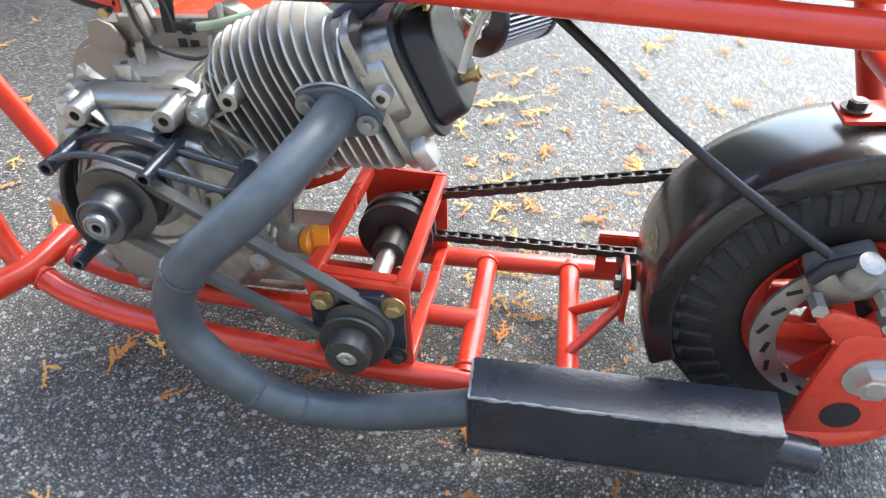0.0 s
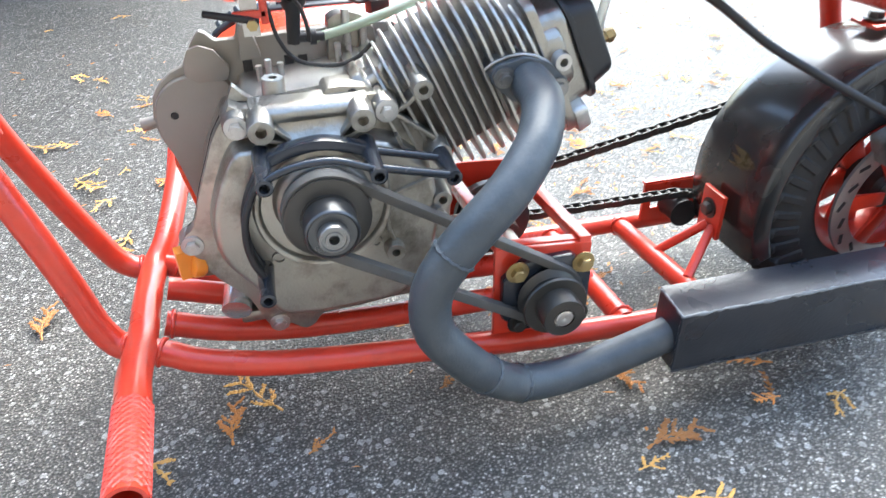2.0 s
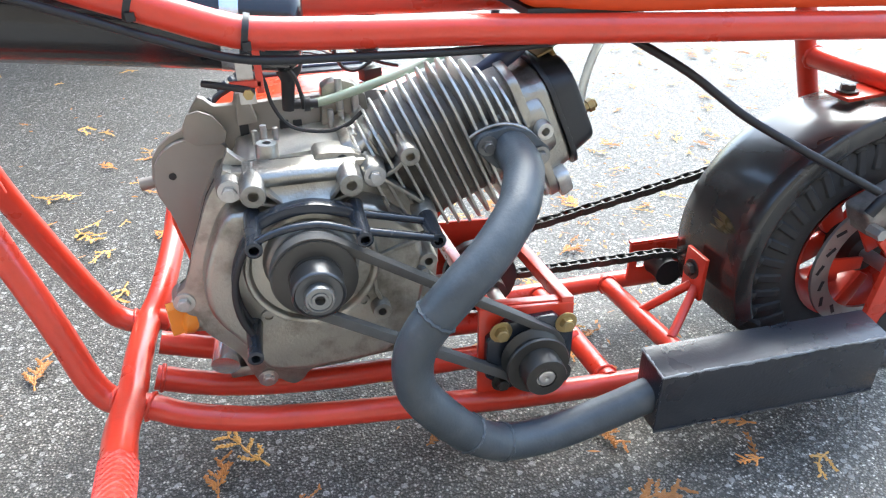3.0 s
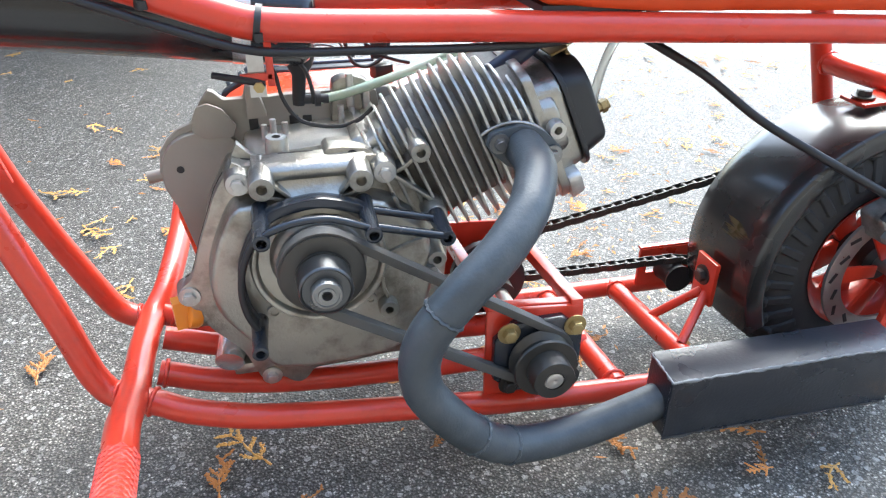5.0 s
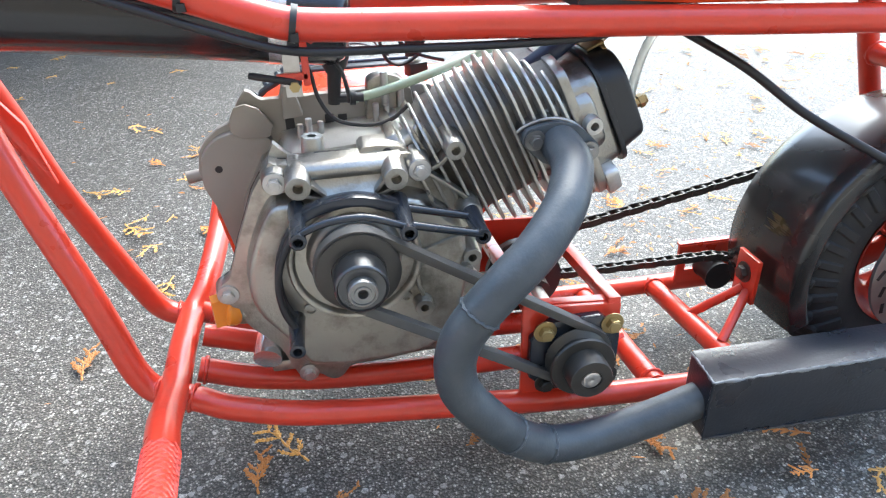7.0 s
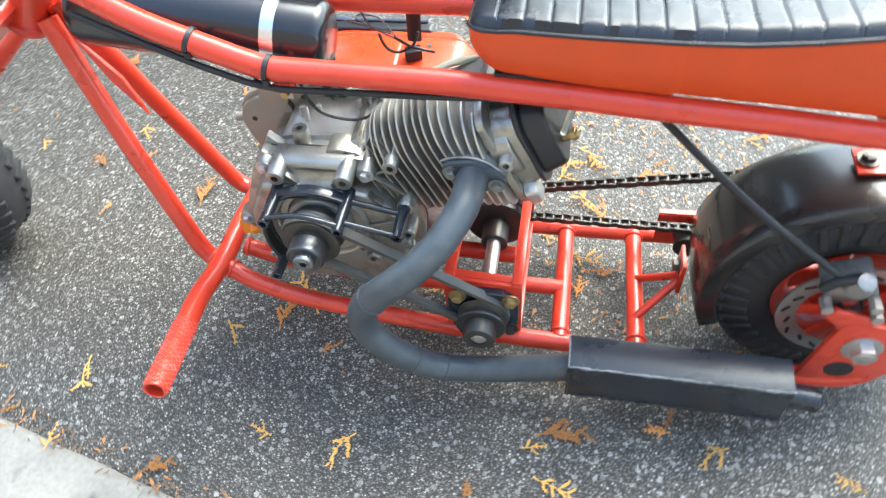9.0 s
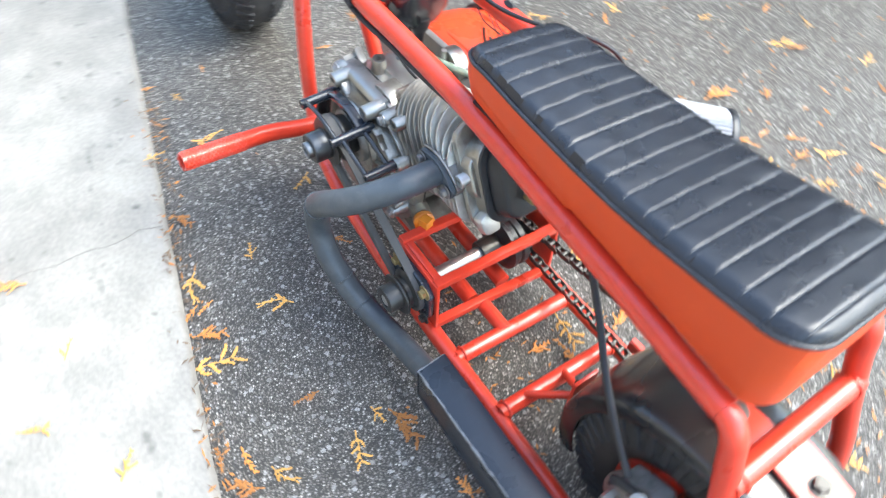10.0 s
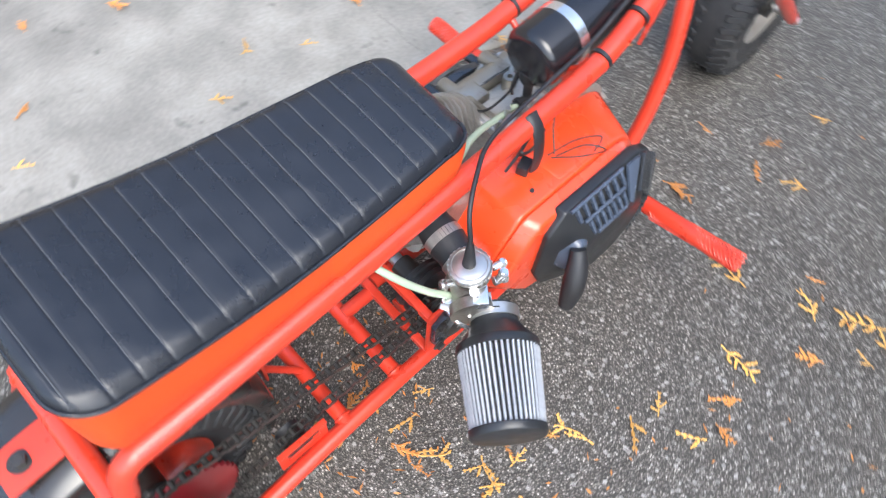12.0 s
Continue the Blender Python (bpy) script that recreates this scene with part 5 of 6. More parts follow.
part("linkage", Build().tube(smooth_path([CB + Vector((0.02, -0.02, 0.006)), CB + Vector((0.034, -0.012, -0.008)), CB + Vector((0.038, 0.010, -0.014)), CB + Vector((0.030, 0.026, -0.024))], 5), 0.0028, 8), CHROME, carb)
for off, d, r in (((0.018, -0.014, 0.012), (1, -0.4, 0.1), 0.005), ((0.02, 0.004, -0.008), (1, -0.2, 0), 0.0045), ((-0.020, 0.004, 0.020), (-1, 0.3, 0.1), 0.0045), ((-0.016, 0.012, 0.006), (-1, 0.3, 0), 0.0055), ((0.012, 0.026, -0.03), (0.6, 0.5, -0.2), 0.0065), ((-0.014, 0.018, 0.022), (-0.3, 0.2, 1), 0.004), ((0.016, 0.012, 0.018), (0.3, 0.2, 1), 0.004)):
    o = CB + Vector(off)
    part("screw", Build().tube([o, o + Vector(d).normalized() * 0.016], r, 10).tube([o + Vector(d).normalized() * 0.010, o + Vector(d).normalized() * 0.014], r * 1.35, 6), ZINC if r == 0.0065 else CHROME, carb)
FB0 = Vector((0.390, 0.186, 0.303))
neck = Build().lathe(FB0 - FD * 0.040, FD, [(0, 0.0255), (0.018, 0.0260), (0.024, 0.0290), (0.036, 0.0385), (0.040, 0.0425), (0.042, 0.0445), (0.050, 0.0445), (0.051, 0.040)], 44)
filt = part("air_filter", neck, PLASTIC, bike, "conical pod air filter with metal gauze pleats")
# same gauze as the ridges; the shade in its folds is put into the colour
part("pleats", Build().lathe(FB0 + FD * 0.008, FD, [(0, 0.0425), (0.084, 0.0376)], 92, 0.16), GAUZE, filt, "gauze pleats coloured dark for the shade between the ridges")
fu = FD.cross(Vector((0, 0, 1))).normalized()
fw = FD.cross(fu)
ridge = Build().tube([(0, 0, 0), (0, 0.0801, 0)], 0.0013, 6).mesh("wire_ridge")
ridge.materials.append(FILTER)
for k in range(46):
    a_ = 2 * math.pi * k / 46
    o = fu * math.cos(a_) + fw * math.sin(a_)
    run = (FD * 0.080 - o * 0.0047).normalized()
    side = run.cross(o).normalized()
    m_ = Matrix((side.cross(run).normalized() * -1, run, side * -1)).transposed().to_4x4()
    m_.translation = FB0 + FD * 0.009 + o * 0.0423
    placed("wire_ridge", ridge, m_, filt)
part("filter_cap", Build().lathe(FB0 + FD * 0.088, FD, [(0, 0.0375), (0.001, 0.0402), (0.008, 0.0402), (0.010, 0.038), (0.0105, 0.0)], 44), PLASTIC, filt, "black rubber end cap")
part("hose_clamp", Build().lathe(FB0 - FD * 0.037, FD, [(0, 0.0262), (0.0, 0.0276), (0.012, 0.0276), (0.012, 0.0262)], 40).box(FB0 - FD * 0.031 + Vector((0.004, -0.014, 0.0255)), (0.012, 0.014, 0.007), (0, 0, 50)), STEEL, filt, "steel worm clamp")
worm = Build()
for k in range(7):
    a_ = radians(62 + 4.2 * k)
    worm.box(FB0 - FD * 0.031 + (fu * math.cos(a_) - fw * math.sin(a_)) * 0.0277, (0.0014, 0.0072, 0.0014), (0, 0, 50))
part("clamp_slots", worm, SOFTBLACK, filt)
# throttle cable
tc_pts = smooth_path([CAP + Vector((0.001, -0.001, 0.014)), CAP + Vector((0.002, -0.003, 0.05)), (0.368, 0.106, 0.438), (0.340, 0.086, 0.450), (0.295, 0.062, 0.446), (0.22, 0.048, 0.438), (0.12, 0.042, 0.448), (0.06, 0.038, 0.468), (-0.05, 0.026, 0.508), (-0.12, 0.018, 0.535)], 8)
cable = part("throttle_cable", Build().tube(tc_pts, 0.0025, 8), SOFTBLACK, bike, "thin black throttle cable")
part("cable_boot", Build().lathe(CAP + Vector((0.001, -0.001, 0.012)), (0.03, -0.05, 1), [(0, 0.0075), (0.012, 0.006), (0.034, 0.0038), (0.036, 0.0026)], 18), SOFTBLACK, cable)

# ---- tank tube between the rails ----
T0, T1 = Vector((0.162, -0.003, 0.4195)), Vector((-0.108, -0.005, 0.4515))
td = (T1 - T0)
tank = part("tank", Build().lathe(T0, td, [(0, 0.026), (0.003, 0.034), (0.008, 0.0375), (0.012, 0.0385), (td.length - 0.01, 0.0385), (td.length, 0.034)], 40), TANK, bike, "glossy black tube tank with a steel strap")
part("strap", Build().lathe(T0 + td.normalized() * 0.050, td, [(0, 0.0383), (0.0, 0.0393), (0.014, 0.0393), (0.014, 0.0383)], 44), CHROME, tank, "bright steel strap")
part("strap_bracket", Build().box((0.112, -0.036, 0.390), (0.013, 0.003, 0.046)), STEEL, tank)
part("bracket", Build().box((0.123, -0.039, 0.394), (0.006, 0.004, 0.036)).box((0.112, -0.039, 0.384), (0.026, 0.004, 0.006)), RED, tank, "red U-shaped tank bracket", bevel=0.001)
part("clamp", Build().tube(smooth_path([(0.078, -0.034, 0.386), (0.094, -0.040, 0.384), (0.108, -0.041, 0.381), (0.118, -0.040, 0.378)], 5), 0.0030, 8), SOFTBLACK, tank)
part("nut", Build().tube([(0.113, -0.040, 0.377), (0.113, -0.046, 0.377)], 0.0045, 6), ZINC, tank)
part("tank_stay", Build().tube([(0.128, -0.066, 0.43), (0.130, -0.03, 0.408)], 0.004, 8), RED, tank)
part("tank_stay", Build().tube([(0.128, 0.05, 0.43), (0.130, 0.026, 0.408)], 0.004, 8), RED, tank)
tap = part("fuel_tap", Build().lathe((0.149, -0.004, 0.400), (-0.1, 0, -1), [(0, 0.013), (0.010, 0.013), (0.018, 0.0108), (0.026, 0.0062), (0.046, 0.0056), (0.052, 0.0052), (0.0525, 0)], 18).tube([(0.140, -0.004, 0.353), (0.170, -0.004, 0.352)], 0.0042, 10).tube([(0.158, -0.004, 0.3525), (0.163, -0.004, 0.3523)], 0.0068, 12), SOFTBLACK, tank, "black funnel-shaped fuel tap")
hose = smooth_path([(0.160, -0.004, 0.351), (0.187, -0.001, 0.355), (0.228, 0.003, 0.365), (0.260, 0.010, 0.373), (0.288, 0.022, 0.379), (0.325, 0.036, 0.379), (0.350, 0.044, 0.368), (0.362, 0.045, 0.352)], 8)
part("fuel_hose", Build().tube(hose, 0.0042, 10), FUEL, bike, "pale green see-through fuel hose")
part("vent_hose", Build().tube(smooth_path([(0.386, 0.122, 0.315), (0.418, 0.106, 0.345), (0.448, 0.082, 0.383), (0.462, 0.055, 0.405), (0.45, 0.02, 0.412)], 8), 0.0042, 10), FUEL, bike, "pale see-through hose to the carburettor")
# wiring loom and zip ties under the left rail
loom = smooth_path([(-0.08, -0.058, 0.478), (0.0, -0.070, 0.452), (0.06, -0.075, 0.430), (0.118, -0.076, 0.4125), (0.2, -0.072, 0.408), (0.28, -0.069, 0.405), (0.36, -0.060, 0.404), (0.42, -0.03, 0.408)], 6)
part("wiring_loom", Build().tube(loom, 0.0034, 10), SOFTBLACK, bike, "black wiring loom tied under the rail")
for pts in ([(0.124, -0.034, 0.392), (0.127, -0.030, 0.381), (0.131, -0.030, 0.361), (0.144, -0.030, 0.342), (0.172, -0.030, 0.335), (0.192, -0.030, 0.339), (0.206, -0.030, 0.350)], [(0.133, -0.024, 0.402), (0.139, -0.020, 0.396), (0.151, -0.020, 0.383), (0.156, -0.020, 0.363), (0.156, -0.018, 0.353)], [(0.194, 0.060, 0.385), (0.197, 0.060, 0.373), (0.203, 0.060, 0.364), (0.214, 0.060, 0.361), (0.227, 0.060, 0.367), (0.234, 0.062, 0.374), (0.238, 0.066, 0.385)], [(0.212, 0.056, 0.384), (0.228, 0.058, 0.372), (0.242, 0.060, 0.366), (0.256, 0.062, 0.362)]):
    part("wire", Build().tube(smooth_path(pts, 6), 0.0018, 6), SOFTBLACK, bike)


def tie(c, d, r):
    d = Vector(d).normalized()
    return Build().lathe(Vector(c) - d * 0.0024, d, [(0, r), (0, r + 0.0015), (0.0048, r + 0.0015), (0.0048, r)], 24).box(Vector(c) + Vector((0, -r, -r * 0.6)), (0.006, 0.005, 0.006))


for c, d in (((0.118, -0.070, 0.4315), (1, -0.05, -0.2)), ((0.043, -0.065, 0.456), (1, -0.08, -0.36)), ((0.107, 0.057, 0.4335), (1, 0.05, -0.25)), ((0.043, 0.053, 0.456), (1, 0.08, -0.36))):
    part("zip_tie", tie(c, d, R_TOP), SOFTBLACK, bike, "black nylon zip tie")

# ---- wheels ----
WX, WY, WZ, WR = 0.746, -0.035, 0.152, 0.152


def tyre_profile(r, w, rim_r):
    h = w / 2
    return [(-h * 0.72, rim_r), (-h * 0.9, rim_r + 0.012), (-h, r - 0.045), (-h * 0.97, r - 0.022), (-h * 0.86, r - 0.008), (-h * 0.6, r - 0.001), (0, r), (h * 0.6, r - 0.001), (h * 0.86, r - 0.008), (h * 0.97, r - 0.022), (h, r - 0.045), (h * 0.9, rim_r + 0.012), (h * 0.72, rim_r)]


def wheel(name, x, y, z, r, w, rim_r, rim_mat, rim_label):
    hubp = Build().lathe((x, y - w * 0.45, z), (0, 1, 0), [(0, 0.01), (0, 0.022), (w * 0.9, 0.022), (w * 0.9, 0.01)], 28)
    wh = part(name, hubp, DARKSTEEL, bike, "small wheel with fat treaded tyre")
    t = Build().lathe((x, y, z), (0, 1, 0), tyre_profile(r, w, rim_r), 72)
    t.f = [f for f in t.f if len(f) == 4]
    ty = part("tyre", t, RUBBER, wh, "fat black rubber tyre with shoulder lugs")
    lug = Build().box((0, 0, 0), (0.013, w * 0.34, 0.008)).mesh("tread_lug", 0.002, 1)
    lug.materials.append(RUBBER)
    for k in range(40):
        a = 2 * math.pi * k / 40
        for s in (-1, 1):
            m = Matrix.Translation((x, y, z)) @ Matrix.Rotation(a + s * 0.04, 4, "Y") @ Matrix.Translation((0, s * w * 0.34, r - 0.0062)) @ Matrix.Rotation(s * -0.42, 4, "X") @ Matrix.Rotation(s * 0.25, 4, "Z")
            placed("tread_lug", lug, m, ty)
    shoulder = Build().box((0, 0, 0), (0.0105, 0.006, 0.030)).mesh("shoulder_lug", 0.002, 1)
    shoulder.materials.append(RUBBER)
    for k in range(40):
        a = 2 * math.pi * k / 40
        for s in (-1, 1):
            m = Matrix.Translation((x, y, z)) @ Matrix.Rotation(a + s * 0.075, 4, "Y") @ Matrix.Translation((0, s * w * 0.481, r - 0.0275)) @ Matrix.Rotation(s * 0.12, 4, "X") @ Matrix.Rotation(0.22, 4, "Y")
            placed("shoulder_lug", shoulder, m, ty)
    rb = Build().lathe((x, y, z), (0, 1, 0), [(-w * 0.40, rim_r + 0.002), (-w * 0.42, rim_r + 0.006), (-w * 0.36, rim_r - 0.004), (-w * 0.2, rim_r - 0.016), (w * 0.2, rim_r - 0.016), (w * 0.36, rim_r - 0.004), (w * 0.42, rim_r + 0.006), (w * 0.40, rim_r + 0.002)], 48)
    rb.f = [f for f in rb.f if len(f) == 4]
    rm = part("rim", rb, rim_mat, wh, rim_label)
    for k in range(5):
        a = 72 * k + 20
        part("spoke", Build().prism([(0.015, -0.012), (rim_r - 0.014, -0.018), (rim_r - 0.014, 0.018), (0.015, 0.012)], -0.012, 0.0, Matrix.Translation((x, y, z)) @ Matrix.Rotation(radians(a), 4, "Y")), rim_mat, rm, bevel=0.003)
    return wh


rear = wheel("rear_wheel", WX, WY, WZ, WR, 0.110, 0.078, RED, "red painted wheel rim")
front = wheel("front_wheel", FRONT_AXLE.x, FRONT_AXLE.y, FRONT_AXLE.z, 0.150, 0.104, 0.070, STEELPLATE, "pale metal wheel rim")
part("axle", Build().cyl((WX, -0.160, WZ), (WX, 0.10, WZ), 0.0075, segs=18), STEEL, rear, "steel rear axle")
AXN = bolt_mesh("axle_nut", 0.0135, 0.013, True, STEEL)
placed("axle_nut", AXN, pose(WX, -0.146, WZ), bike)
placed("axle_nut", AXN, pose(WX, 0.094, WZ, 0, 0, 180), bike)
part("axle", Build().cyl(FRONT_AXLE + Vector((0, -0.1, 0)), FRONT_AXLE + Vector((0, 0.1, 0)), 0.007, segs=16), STEEL, front)
for y0, y1 in ((-0.146, -0.139), (0.085, 0.092)):
    pl = part("axle_plate", Build().prism([(0.698, 0.074), (0.706, 0.135), (0.714, 0.190), (0.726, 0.197), (0.770, 0.190), (0.792, 0.150), (0.785, 0.100), (0.760, 0.070)], y0, y1), RED, bike, "red steel axle plate with a large hole", bevel=0.0012)
    part("plate_tail", Build().prism([(0.778, 0.140), (0.784, 0.172), (0.832, 0.158), (0.836, 0.138), (0.812, 0.128)], y0 + 0.0006, y1 - 0.0006), RED, pl, bevel=0.001)
    yo = y0 - 0.0006 if y0 < 0 else y1 + 0.0006
    part("hole", Build().lathe((0.738, yo, 0.105), (0, 1, 0), [(0, 0.0155), (0.0004, 0.0155)], 24), SOFTBLACK, pl)
    part("caliper_arm", Build().prism([(0.690, 0.205), (0.716, 0.178), (0.742, 0.192), (0.735, 0.205), (0.70, 0.215)], y0 + 0.001, y1 - 0.001), RED, pl, bevel=0.001)
# brake disc with slots, caliper
DY = -0.100
disc = Build()
ring = circle(WX, WZ, 0.081, 64)
inner = circle(WX, WZ, 0.060, 64)
for y in (DY - 0.0018, DY + 0.0018):
    disc.v += [Vector((x, y, z)) for x, z in ring] + [Vector((x, y, z)) for x, z in inner]
for k in range(64):
    j = (k + 1) % 64
    disc.f += [(k, j, 64 + j, 64 + k), (128 + k, 192 + k, 192 + j, 128 + j), (k, 128 + k, 128 + j, j), (64 + k, 64 + j, 192 + j, 192 + k)]
disc.flat = set(range(len(disc.f)))
dk = part("brake_disc", disc, STEEL, rear, "slotted steel brake disc")
slot_me = Build().box((0, 0, 0), (0.0125, 0.0003, 0.0042)).mesh("slot", 0.0)
slot_me.materials.append(SOFTBLACK)
for k in range(20):
    a = 2 * math.pi * k / 20
    placed("slot", slot_me, Matrix.Translation((WX, DY - 0.0021, WZ)) @ Matrix.Rotation(a, 4, "Y") @ Matrix.Translation((0, 0, 0.0705 + 0.004 * (k % 2 - 0.5))) @ Matrix.Rotation(0.5, 4, "Y"), dk)
for k in range(6):
    part("carrier", Build().prism([(0.018, -0.007), (0.064, -0.010), (0.064, 0.010), (0.018, 0.007)], DY - 0.001, DY + 0.003, Matrix.Translation((WX, 0, WZ)) @ Matrix.Rotation(radians(60 * k), 4, "Y")), RED, dk, bevel=0.001)
cal = part("brake_caliper", Build().box((0.712, -0.112, 0.226), (0.050, 0.034, 0.034), (0, -25, 0)), CASTDARK, bike, "cast aluminium brake caliper", bevel=0.006, segs=3)
part("caliper_cap", Build().lathe((0.712, -0.128, 0.238), (0.1, -0.5, 1), [(0, 0.014), (0.012, 0.013), (0.016, 0.009), (0.022, 0.009), (0.023, 0.006)], 22), CASTDARK, cal)
part("lever_arm", Build().tube([(0.712, -0.132, 0.256), (0.690, -0.132, 0.246), (0.682, -0.13, 0.232)], 0.0055, 10), SOFTBLACK, cal)
for x, z in ((0.69, 0.215), (0.735, 0.222), (0.742, 0.205)):
    part("bolt", Build().tube([(x, -0.13, z), (x, -0.146, z)], 0.0065, 6), STEEL, cal)
brake = smooth_path([(0.44, 0.0, 0.405), (0.476, -0.022, 0.385), (0.515, -0.047, 0.361), (0.566, -0.069, 0.3225), (0.613, -0.095, 0.295), (0.645, -0.109, 0.2775), (0.690, -0.126, 0.253)], 8)
part("brake_cable", Build().tube(brake, 0.0042, 10), SOFTBLACK, bike, "black braided brake cable")
# rear sprocket and chain
part("rear_sprocket", sprocket(WX, CHAIN_Y, 0.146, 0.088, 44, 0.005, 0.03), DARKRED, rear, "dark red rear sprocket")


FENDER_LEAN = -0.125   # the sheet tips to the right with the frame


def fender():
    b = Build()
    half_ = [(-0.0575, -0.0205), (-0.0580, -0.0185), (-0.0585, -0.004), (-0.0580, -0.0010), (-0.0555, 0.0012), (-0.036, 0.0034), (-0.018, 0.0044), (0, 0.0047)]
    prof = half_ + [(-y, r) for y, r in reversed(half_[:-1])]
    prof = prof + [(y * 0.97, r - 0.0022) for y, r in reversed(prof)]
    n = 56
    for k in range(n + 1):
        a = radians(203 - 193 * k / n)
        for y, dr in prof:
            r = 0.1665 + dr
            b.v.append(Vector((WX + r * math.cos(a), WY + y, WZ + r * math.sin(a) + FENDER_LEAN * (y + 0.045) * max(0, math.sin(a)))))
    m = len(prof)
    for k in range(n):
        for j in range(m):
            p, q = k * m, (k + 1) * m
            b.f.append((p + j, p + (j + 1) % m, q + (j + 1) % m, q + j))
    b.f += [tuple(range(m)), tuple(n * m + j for j in range(m - 1, -1, -1))]
    return b


fend = part("fender", fender(), FENDER, bike, "glossy black steel rear fender with scuffs")
scuff = Build()
for k in range(9):   # thin feathered strokes across the sheet
    base_a = radians(164.5) + (k - 4) * 0.0021 / 0.17
    near, far = -0.040 + 0.004 * abs(k - 4), 0.004 - 0.0035 * ((k * 5) % 4)
    first = len(scuff.v)
    for j in range(7):
        y = far + (near - far) * j / 6
        lift = float(np.interp(y, (-0.0555, -0.036, -0.018, 0.0, 0.018), (0.0012, 0.0034, 0.0044, 0.0047, 0.0044)))
        w = 0.0011 * math.sin(math.pi * (j + 0.3) / 6.6)
        for da in (-w, w):
            a, rr_ = base_a + 0.0016 * j + da / 0.17 + 0.0012 * math.sin(k * 1.7 + j), 0.1669 + lift
            scuff.v.append(Vector((WX + rr_ * math.cos(a), WY + y, WZ + rr_ * math.sin(a) + FENDER_LEAN * (y + 0.045) * math.sin(a))))
    scuff.f += [(first + 2 * j, first + 2 * j + 1, first + 2 * j + 3, first + 2 * j + 2) for j in range(6)]
part("scuff", scuff, SCUFF, fend, "yellowish rubbed streak in the paint")
part("fender_tab", Build().box((0.728, -0.034, 0.3225), (0.060, 0.036, 0.004), (0, -4, 0)), RED, bike, "red fender tab with a bolt", bevel=0.001)
part("fender_tab", Build().box((0.785, -0.025, 0.320), (0.07, 0.046, 0.004), (0, 10, 0)), RED, bike, "red rear fender tab", bevel=0.001)
FBM = bolt_mesh("bolt", 0.0075, 0.007, True, DARKSTEEL)
placed("bolt", FBM, pose(0.710, -0.034, 0.325, -90, 0, 0), bike)
placed("bolt", FBM, pose(0.797, -0.025, 0.320, -90, 0, 0), bike)
bracket = part("fender_bracket", Build().prism([(0.562, 0.105), (0.562, 0.158), (0.567, 0.158), (0.567, 0.105)], -0.060, -0.024), RED, bike, "red front fender bracket", bevel=0.001)
part("strut", Build().tube([(0.518, -0.085, 0.082), (0.564, -0.048, 0.116)], 0.0052, 10), RED, bracket)
part("strut", Build().tube([(0.518, -0.018, 0.072), (0.564, -0.040, 0.116)], 0.0052, 10), RED, bracket)
placed("bolt", FBM, pose(0.562, -0.040, 0.136, 0, 0, -90), bike)
# chain tensioner
tn = Build()
for x0, z0, x1, z1 in ((0.545, 0.098, 0.618, 0.112), (0.545, 0.060, 0.618, 0.078), (0.545, 0.078, 0.556, 0.098), (0.606, 0.078, 0.618, 0.098)):
    tn.box(((x0 + x1) / 2, 0.066, (z0 + z1) / 2), (x1 - x0, 0.004, z1 - z0))
tn.box((0.582, 0.069, 0.113), (0.073, 0.007, 0.003))
ten = part("chain_tensioner", tn, RED, bike, "red slotted chain tensioner bracket")
part("tension_roller", Build().lathe((0.585, 0.034, 0.082), (0, 1, 0), [(0, 0.009), (0, 0.018), (0.008, 0.016), (0.024, 0.016), (0.032, 0.018), (0.032, 0.009)], 26), SOFTBLACK, ten, "black chain roller")

# chain links
PITCH = 0.0127


def chain_path():
    """Points of the closed chain line: tangents between the two sprockets."""
    c1, r1, c2, r2 = Vector((JX, SZ)), 0.0235, Vector((WX, 0.146)), 0.085
    d = c2 - c1
    ang = math.atan2(d.y, d.x)
    off = math.acos((r1 - r2) / d.length)
    pts = []
    for k in range(20):
        a = ang + off + (2 * math.pi - 2 * off) * k / 19
        pts.append(c1 + Vector((math.cos(a), math.sin(a))) * r1)
    pts.append(Vector((0.585, 0.103)))
    for k in range(40):
        a = ang - off + 2 * off * k / 39
        pts.append(c2 + Vector((math.cos(a), math.sin(a))) * r2)
    return pts


def resample(pts, step):
    pts = pts + [pts[0]]
    total = sum((b - a).length for a, b in zip(pts, pts[1:]))
    n = int(total / step / 2) * 2
    st, out, acc, i = total / n, [], 0.0, 0
    for k in range(n):
        want = k * st
        while acc + (pts[i + 1] - pts[i]).length < want:
            acc += (pts[i + 1] - pts[i]).length
            i += 1
        out.append(pts[i].lerp(pts[i + 1], (want - acc) / (pts[i + 1] - pts[i]).length))
    return out


def link_mesh(outer):
    b = Build()
    y = 0.0052 if outer else 0.0038
    pl = []
    for k in range(13):
        a = radians(90 + 180 * k / 12)
        pl.append((0.0042 * math.cos(a), 0.0042 * math.sin(a)))
    for k in range(13):
        a = radians(-90 + 180 * k / 12)
        pl.append((PITCH + 0.0042 * math.cos(a), 0.0042 * math.sin(a)))
    pl = pl[:7:3] + [pl[9], pl[12]] + pl[13::4]
    for s in (-1, 1):
        b.prism(pl, s * y - 0.0006, s * y + 0.0006)
    for x in (0, PITCH):
        b.tube([(x, -y - (0.001 if outer else 0), 0), (x, y + (0.001 if outer else 0), 0)], 0.0018 if outer else 0.0036, 8)
    me = b.mesh("chain_link")
    me.materials.append(DARKSTEEL)
    return me


